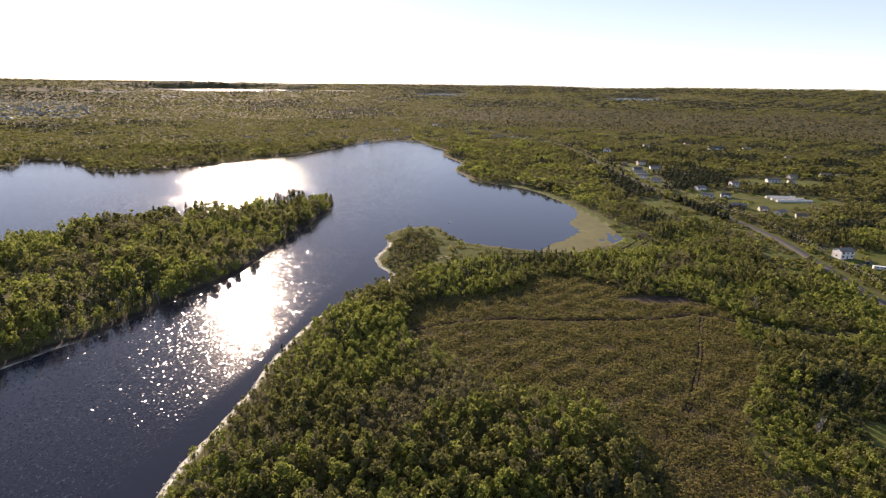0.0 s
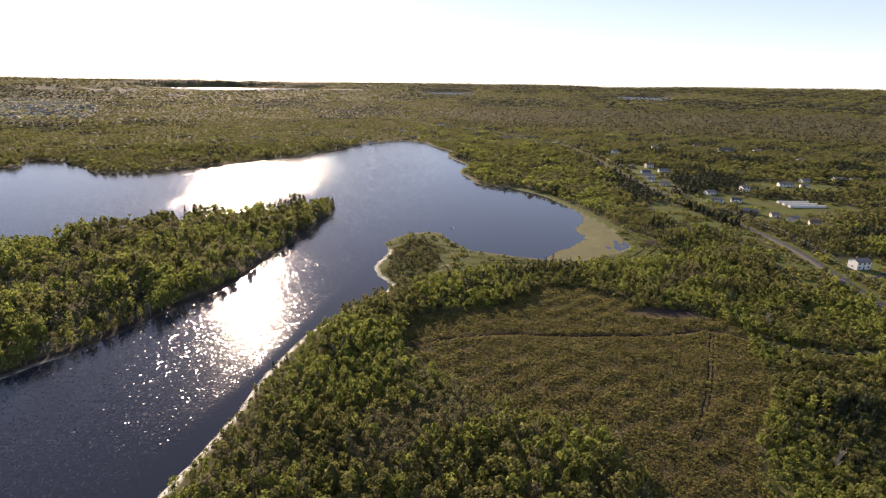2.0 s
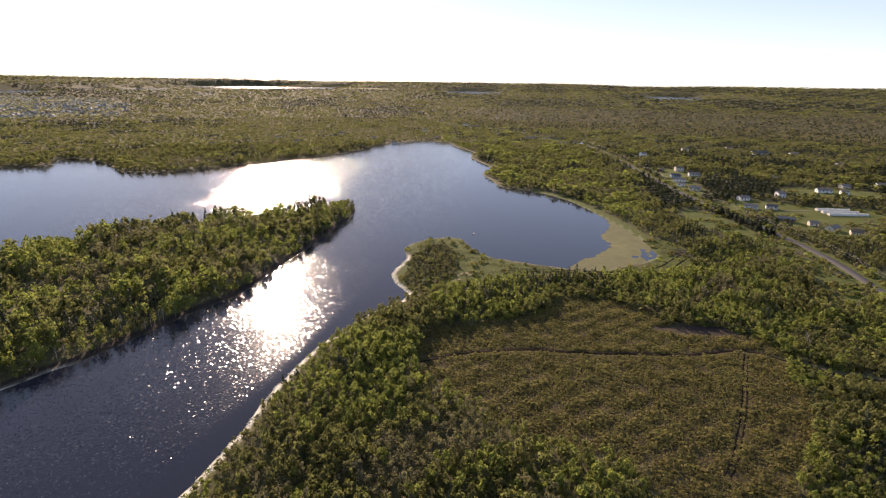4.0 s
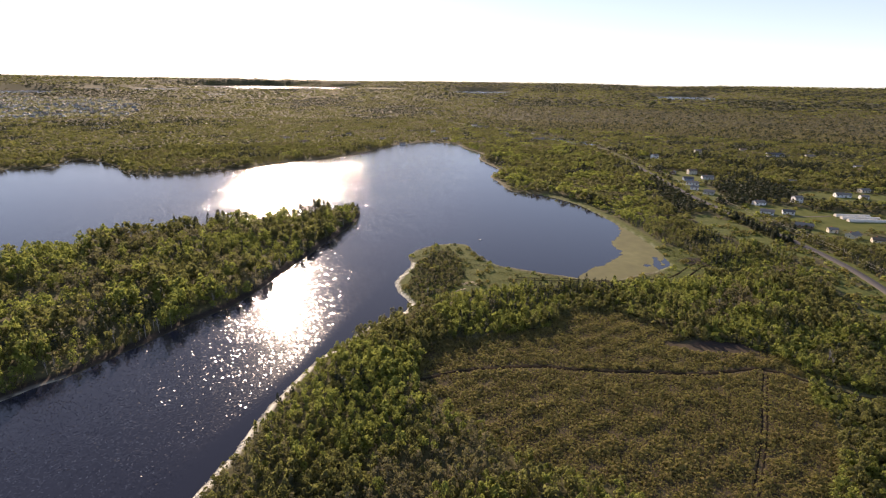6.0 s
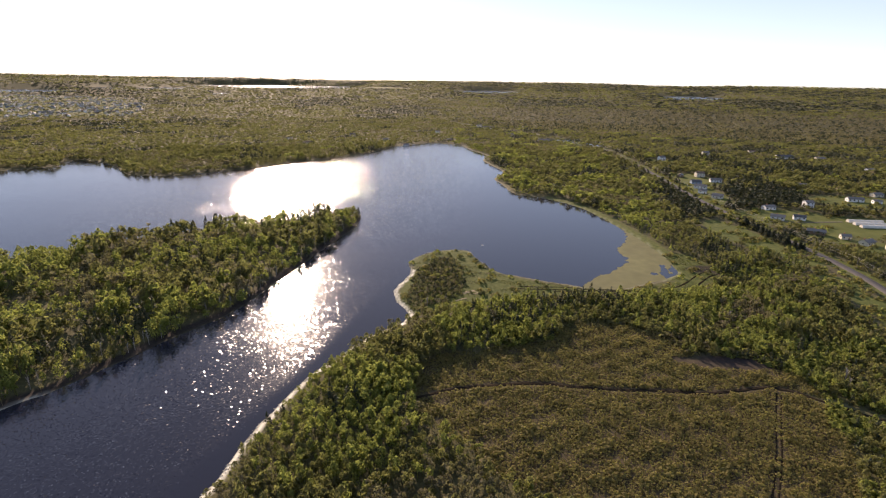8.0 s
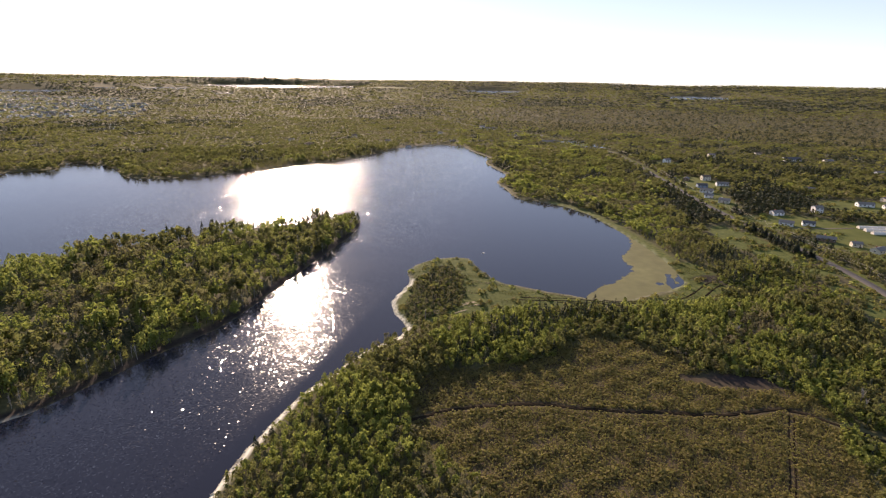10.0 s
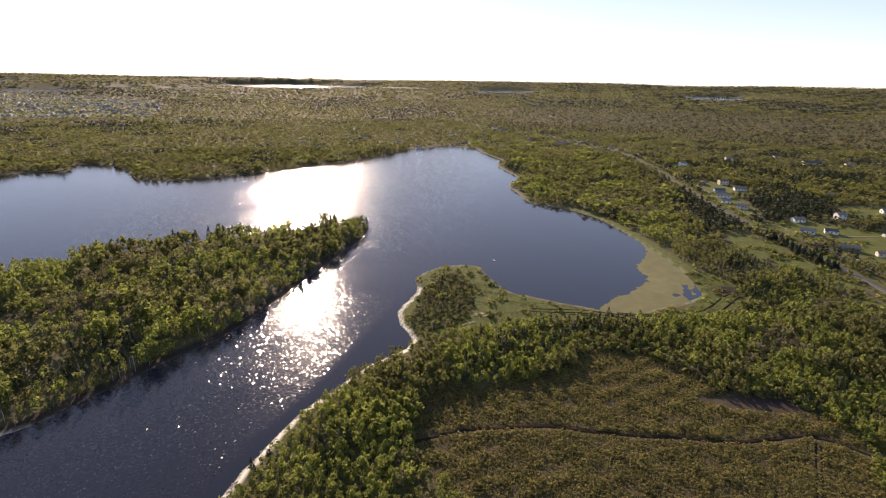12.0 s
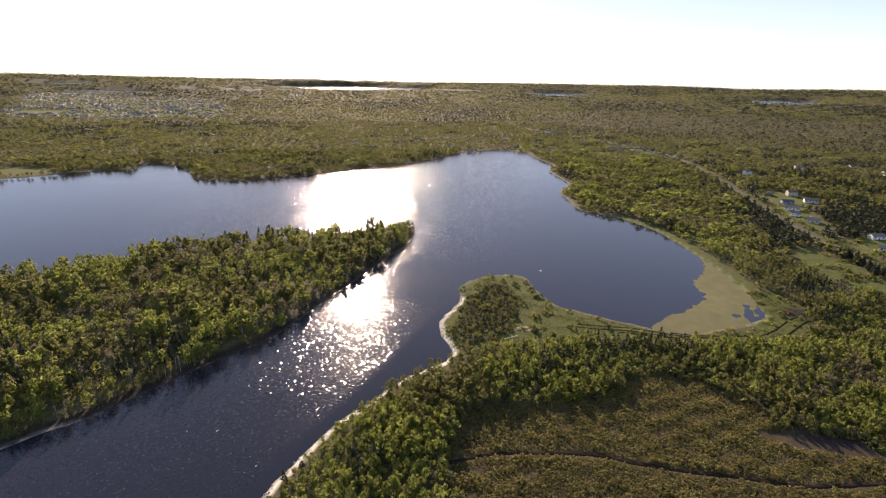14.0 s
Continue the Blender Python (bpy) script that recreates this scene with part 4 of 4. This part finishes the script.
def box(name, w, d, h, at, mat):
    x, y, z = at
    v = [(x + a * w / 2, y + c * d / 2, z + e * h) for e in (0, 1) for a, c in ((-1, -1), (1, -1), (1, 1), (-1, 1))]
    return mesh_of(name, v, [(3, 2, 1, 0), (4, 5, 6, 7), (0, 1, 5, 4), (1, 2, 6, 5), (2, 3, 7, 6), (3, 0, 4, 7)], [mat])


LOOKS = [(WHITE, SHINGLE, "white-sided house with a grey shingle roof"), (CREAM, SHINGLEB, "cream-sided house with a brown roof"), (BLUE, SHINGLED, "blue-grey house with a dark roof"),
         (WHITE, SHINGLED, "white bungalow with a dark roof"), (BROWNW, SHINGLE, "brown timber house with a grey roof"), (CREAM, SHINGLE, "pale house with a weathered grey roof")]


def house(x, y, turn, length, depth, storeys, look_, plain_=False):
    wall, roof, label = LOOKS[look_]
    ob = tagged(new("house"), label + (" among trees by the road" if storeys == 1 else ", two storeys, on a lawn"), "house", "houses along the road")
    h = 2.6 * storeys + 0.5
    up = depth * 0.24
    e = 0.45
    side = depth / 2
    w = part("wall", prism("wall", [(-side, -0.5), (side, -0.5), (side, h), (0, h + up), (-side, h)], length, wall), ob)
    w.matrix_basis = pose(0, 0, 0, 0, 0, 90)
    s = up / side
    r = part("roof", prism("roof", [(-side - e, h - e * s + 0.02), (0, h + up + 0.02), (side + e, h - e * s + 0.02), (side + e, h - e * s + 0.24), (0, h + up + 0.26), (-side - e, h - e * s + 0.24)], length + 0.8, roof), ob)
    r.matrix_basis = pose(0, 0, 0, 0, 0, 90)
    part("chimney", box("chimney", 0.7, 0.7, 1.6, (length * 0.18, depth * 0.12, h + up * 0.5), BRICK), r)
    front = -side - 0.03
    count = max(2, round(length / 4))
    for level in range(storeys):
        for i in range(count):
            cx = (i + 0.5) / count * length - length / 2
            z = 1.3 + 2.6 * level
            if level == 0 and i == count // 2:
                part("door", box("door", 1.0, 0.08, 2.1, (cx, front, 0.3), BROWNW), ob)
                part("step", box("step", 1.6, 1.1, 0.8, (cx, front - 0.6, -0.5), GRAVEL), ob)
                continue
            fr = part("window_frame", box("window_frame", 1.5, 0.08, 1.3, (cx, front, z), WHITE if wall is not WHITE else TIMBER), ob)
            part("pane", box("pane", 1.3, 0.05, 1.1, (cx, front - 0.04, z + 0.1), GLASS), fr)
    for sx in (-1, 1):
        fr = part("window_frame", box("window_frame", 0.08, 1.4, 1.2, (sx * (length / 2 + 0.03), 0, 1.3), TIMBER if wall is WHITE else WHITE), ob)
        part("pane", box("pane", 0.05, 1.2, 1.0, (sx * (length / 2 + 0.07), 0, 1.4), GLASS), fr)
    x, y = x * PLAN, y * PLAN
    ob.matrix_basis = pose(x, y, float(ground_z((x, y))[0]) + 0.15, 0, 0, turn)
    return ob


for plan in (NEAR_HOUSES, ROAD_HOUSES, FIELD_HOUSES, SHORE_HOUSES):
    for row in plan:
        house(*row)

# plastic tunnels of the market garden
for i, (x, y, long_) in enumerate(((396, 616, 34), (398, 606, 37), (400, 596, 40))):
    ob = tagged(new("greenhouse"), "long low greenhouse tunnel covered in pale plastic", "greenhouse", "greenhouse tunnels")
    arc = [(2.6 * math.cos(a), 2.4 * math.sin(a)) for a in np.linspace(0, math.pi, 11)]
    c = part("cover", prism("cover", [(2.6, -0.4)] + arc + [(-2.6, -0.4)], long_, SHEET), ob)
    for k in range(7):
        hoop = [(2.68 * math.cos(a), 2.48 * math.sin(a)) for a in np.linspace(0, math.pi, 11)]
        part("hoop", prism("hoop", hoop + [(a * 0.97, z * 0.97) for a, z in hoop[::-1]], 0.12, WHITE, (k / 6 - 0.5) * (long_ - 0.3)), ob)
    part("door", box("door", 1.6, 0.1, 1.9, (0, -long_ / 2 - 0.05, 0), TIMBER), ob)
    ob.matrix_basis = pose(x, y, float(ground_z((x, y))[0]) + 0.1, 0, 0, 90)

# white camper on the lawn, a car and a garden bed by the near house
camper = tagged(new("camper_trailer"), "white camper trailer parked on a mown lawn", "trailer")
part("body", prism("body", [(-1.2, 0.5), (1.2, 0.5), (1.2, 2.6), (0.9, 2.85), (-0.9, 2.85), (-1.2, 2.6)], 8.5, WHITE), camper)
for yy in (-2.6, -0.4, 1.8):
    part("window", box("window", 0.06, 1.2, 0.7, (-1.22, yy, 1.5), GLASS), camper)
part("door", box("door", 0.07, 0.8, 1.8, (-1.22, 3.2, 0.6), CREAM), camper)
part("hitch", box("hitch", 0.2, 1.4, 0.2, (0, -4.9, 0.5), TIMBER), camper)


def wheel(parent, x, y, r=0.34):
    me = prism("wheel", [(r * math.cos(a), r * math.sin(a)) for a in np.linspace(0, 2 * math.pi, 13)[:-1]], 0.24, RUBBER)
    ob = part("wheel", me, parent)
    ob.matrix_basis = pose(x, y, r, 0, 0, 90)


for xx in (-1.05, 1.05):
    for yy in (0.4, 1.3):
        wheel(camper, xx, yy)
camper.matrix_basis = pose(314, 361, float(ground_z((314, 361))[0]) + 0.02, 0, 0, 70)


def car(x, y, turn, paint, label):
    ob = tagged(new("car"), label, "car", "parked cars")
    part("body", prism("body", [(-2.1, 0.3), (2.1, 0.3), (2.15, 0.75), (1.2, 0.9), (-2.1, 0.92)], 1.72, paint), ob)
    part("cabin", prism("cabin", [(-1.9, 0.9), (1.1, 0.9), (0.45, 1.42), (-1.5, 1.45)], 1.5, GLASS), ob)
    part("roof", prism("roof", [(-1.5, 1.42), (0.45, 1.40), (0.4, 1.5), (-1.45, 1.5)], 1.42, paint), ob)
    for xx in (-1.3, 1.35):
        for yy in (-0.82, 0.82):
            me = prism("wheel", [(0.32 * math.cos(a), 0.32 * math.sin(a)) for a in np.linspace(0, 2 * math.pi, 13)[:-1]], 0.2, RUBBER)
            part("wheel", me, ob).matrix_basis = pose(xx, yy, 0.32)
    ob.matrix_basis = pose(x, y, float(ground_z((x, y))[0]) + 0.02, 0, 0, turn)


car(315, 375, 20, CARDARK, "dark car parked on a house drive")
car(322, 405, 70, WHITE, "white car parked on a lawn")
car(300, 616, 60, CARDARK, "dark car parked beside a bungalow")
car(294, 738, 30, WHITE, "white car parked beside a roadside house")
ribbon("driveway", smooth([(199, 262), (212, 263), (226, 268), (232, 276)], 6, False), 3.6, 0.07, ASPHALT, "asphalt driveway to the near house", "driveway")
ribbon("driveway", smooth([(198, 440), (215, 436), (240, 436), (268, 440)], 6, False), 3.0, 0.07, GRAVEL, "gravel lane across the lawns", "driveway")
bed = tagged(new("garden_bed", box("garden_bed", 16, 9, 0.35, (0, 0, 0), SOIL)), "brown tilled garden bed edged with timber", "garden bed")
bed.matrix_basis = pose(304, 340, float(ground_z((304, 340))[0]) - 0.1, 0, 0, 6)

# poles and cables beside the road
tops = []
run = np.concatenate([[0], np.cumsum(np.linalg.norm(np.diff(fine_road, axis=0), axis=1))])
pole = None
for at in np.arange(50, 1080, 46):
    x, y = np.interp(at, run, fine_road[:, 0]) + 6.3, np.interp(at, run, fine_road[:, 1])
    m = pose(x, y, float(ground_z((x, y))[0]) - 0.3)
    if pole is None:
        pole = tagged(new("utility_pole"), "weathered timber utility pole with a crossarm", "utility pole", "poles along the road")
        v = stem(9.8, 0.15, 8)
        part("pole", mesh_of("pole", v, np.arange(len(v)).reshape(-1, 3), [TIMBER]), pole)
        arm = part("crossarm", box("crossarm", 2.2, 0.14, 0.16, (0, 0.12, 8.9), TIMBER), pole)
        for k in (-0.95, 0, 0.95):
            part("insulator", box("insulator", 0.1, 0.1, 0.22, (k, 0.12, 9.06), WHITE), arm)
        pole.matrix_basis = m
    else:
        copy_thing(pole, m)
    tops.append(m.translation)
for a, c in zip(tops, tops[1:]):
    for k, drop in ((-0.95, 0.9), (0.95, 0.9), (0, 1.4)):
        line = bpy.data.curves.new("power_cable", "CURVE")
        line.dimensions, line.bevel_depth, line.bevel_resolution = "3D", 0.035, 0
        sp = line.splines.new("POLY")
        sp.points.add(8)
        for i in range(9):
            t = i / 8
            q = a.lerp(c, t)
            sp.points[i].co = (q.x + k, q.y, q.z + (9.28 if k else 7.6) - drop * 4 * t * (1 - t), 1)
        line.materials.append(WIRE)
        tagged(new("power_cable", line), "thin power cable, coloured pale as if sunlit, sagging between poles", "cable", "cables along the road")

# the suburb: small houses in uneven rows
tp = scatter(-2500, -1100, 1450, 2400, 27, g)
tp = tp[(signed(tp, TOWN) > 0) & (clearing(tp) < -0.2) & (lumps(tp[:, 0], tp[:, 1], 160, 51) > -0.15)]
tp = tp[np.argsort(np.hypot(tp[:, 0], tp[:, 1]))]
small = []
for wall, roof, label in LOOKS:
    ob = tagged(new("house"), label + " in a dense suburb", "house", "suburb houses")
    part("wall", prism("wall", [(-4, -1), (4, -1), (4, 3.6), (0, 5.4), (-4, 3.6)], 11, wall), ob)
    part("roof", prism("roof", [(-4.5, 3.4), (0, 5.42), (4.5, 3.4), (4.5, 3.65), (0, 5.7), (-4.5, 3.65)], 11.8, roof), ob)
    small.append(ob)
zs = ground_z(tp)
for i, (x, y) in enumerate(tp[:290]):
    m = pose(x, y, zs[i], 0, 0, float(g.integers(0, 4) * 90 + 35 + g.normal(0, 8)))
    k = i % len(small)
    if i < len(small):
        small[k].matrix_basis = m
    else:
        copy_thing(small[int(g.integers(0, len(small)))], m)
rest = tp[290:]
if len(rest):
    vv = np.array([(x, y, z) for y in (-5, 5) for x, z in ((-4, -1), (4, -1), (4, 3.6), (0, 5.4), (-4, 3.6))], float)
    ff = [(0, 1, 2, 4), (5, 9, 7, 6), (1, 6, 7, 2), (0, 4, 9, 5), (2, 7, 8, 3), (4, 3, 8, 9), (2, 3, 4, 4), (7, 9, 9, 8)]
    ff = np.array(ff[:6])
    a = g.integers(0, 4, len(rest))[:, None] * 1.571 + 0.6
    x = vv[None, :, 0] * np.cos(a) - vv[None, :, 1] * np.sin(a) + rest[:, :1]
    y = vv[None, :, 0] * np.sin(a) + vv[None, :, 1] * np.cos(a) + rest[:, 1:]
    z = vv[None, :, 2] + zs[290:, None]
    allf = (ff[None] + 10 * np.arange(len(rest))[:, None, None]).reshape(-1, 4)
    which = np.tile([0, 0, 0, 0, 1, 1], len(rest))
    tagged(new("far_suburb", mesh_of("far_suburb", np.stack([x, y, z], 2).reshape(-1, 3), allf, [CREAM, SHINGLEB], which)), "far rows of small pale houses with grey roofs", "houses", kind="stuff")

# stones along the sandy bank
q = LAKE[(LAKE[:, 1] > 112) & (LAKE[:, 1] < 483) & (LAKE[:, 0] > -105) & (LAKE[:, 0] < 14)]
run = np.concatenate([[0], np.cumsum(np.linalg.norm(np.diff(q, axis=0), axis=1))])
at = g.uniform(0, run[-1], 900)
sx, sy = np.interp(at, run, q[:, 0]) + g.normal(0.4, 0.7, 900), np.interp(at, run, q[:, 1]) + g.normal(0, 0.7, 900)
sr = g.uniform(0.12, 0.45, 900) * g.uniform(0.6, 1.2, 900)
oct_ = np.array([(1, 0, 0), (0, 1, 0), (-1, 0, 0), (0, -1, 0), (0, 0, 0.7), (0, 0, -0.6)], float)
of = np.array([(0, 1, 4), (1, 2, 4), (2, 3, 4), (3, 0, 4), (1, 0, 5), (2, 1, 5), (3, 2, 5), (0, 3, 5)])
sv = oct_[None] * sr[:, None, None] * g.uniform(0.7, 1.4, (900, 6, 1)) + np.stack([sx, sy, ground_z(np.stack([sx, sy], 1)) + 0.05], 1)[:, None]
tagged(new("shore_stones", mesh_of("shore_stones", sv.reshape(-1, 3), (of[None] + 6 * np.arange(900)[:, None, None]).reshape(-1, 3), [STONE])), "pale stones strewn along the waterline", "stones", kind="stuff")

# small white boat at rest on the lake
boat = tagged(new("boat"), "small white open boat at rest on the lake", "boat")
part("hull", prism("hull", [(-0.6, -0.15), (0.6, -0.15), (1.0, 0.6), (-1.0, 0.6)], 2.6, WHITE), boat)
part("bench", box("bench", 1.6, 0.35, 0.08, (0, 0.1, 0.58), TIMBER), boat)
part("motor", box("motor", 0.4, 0.5, 0.9, (0, 1.45, 0.1), RUBBER), boat)
boat.matrix_basis = pose(6, 485, 0.03, 0, 0, 60) @ Matrix.Diagonal((0.7, 0.7, 0.7, 1))
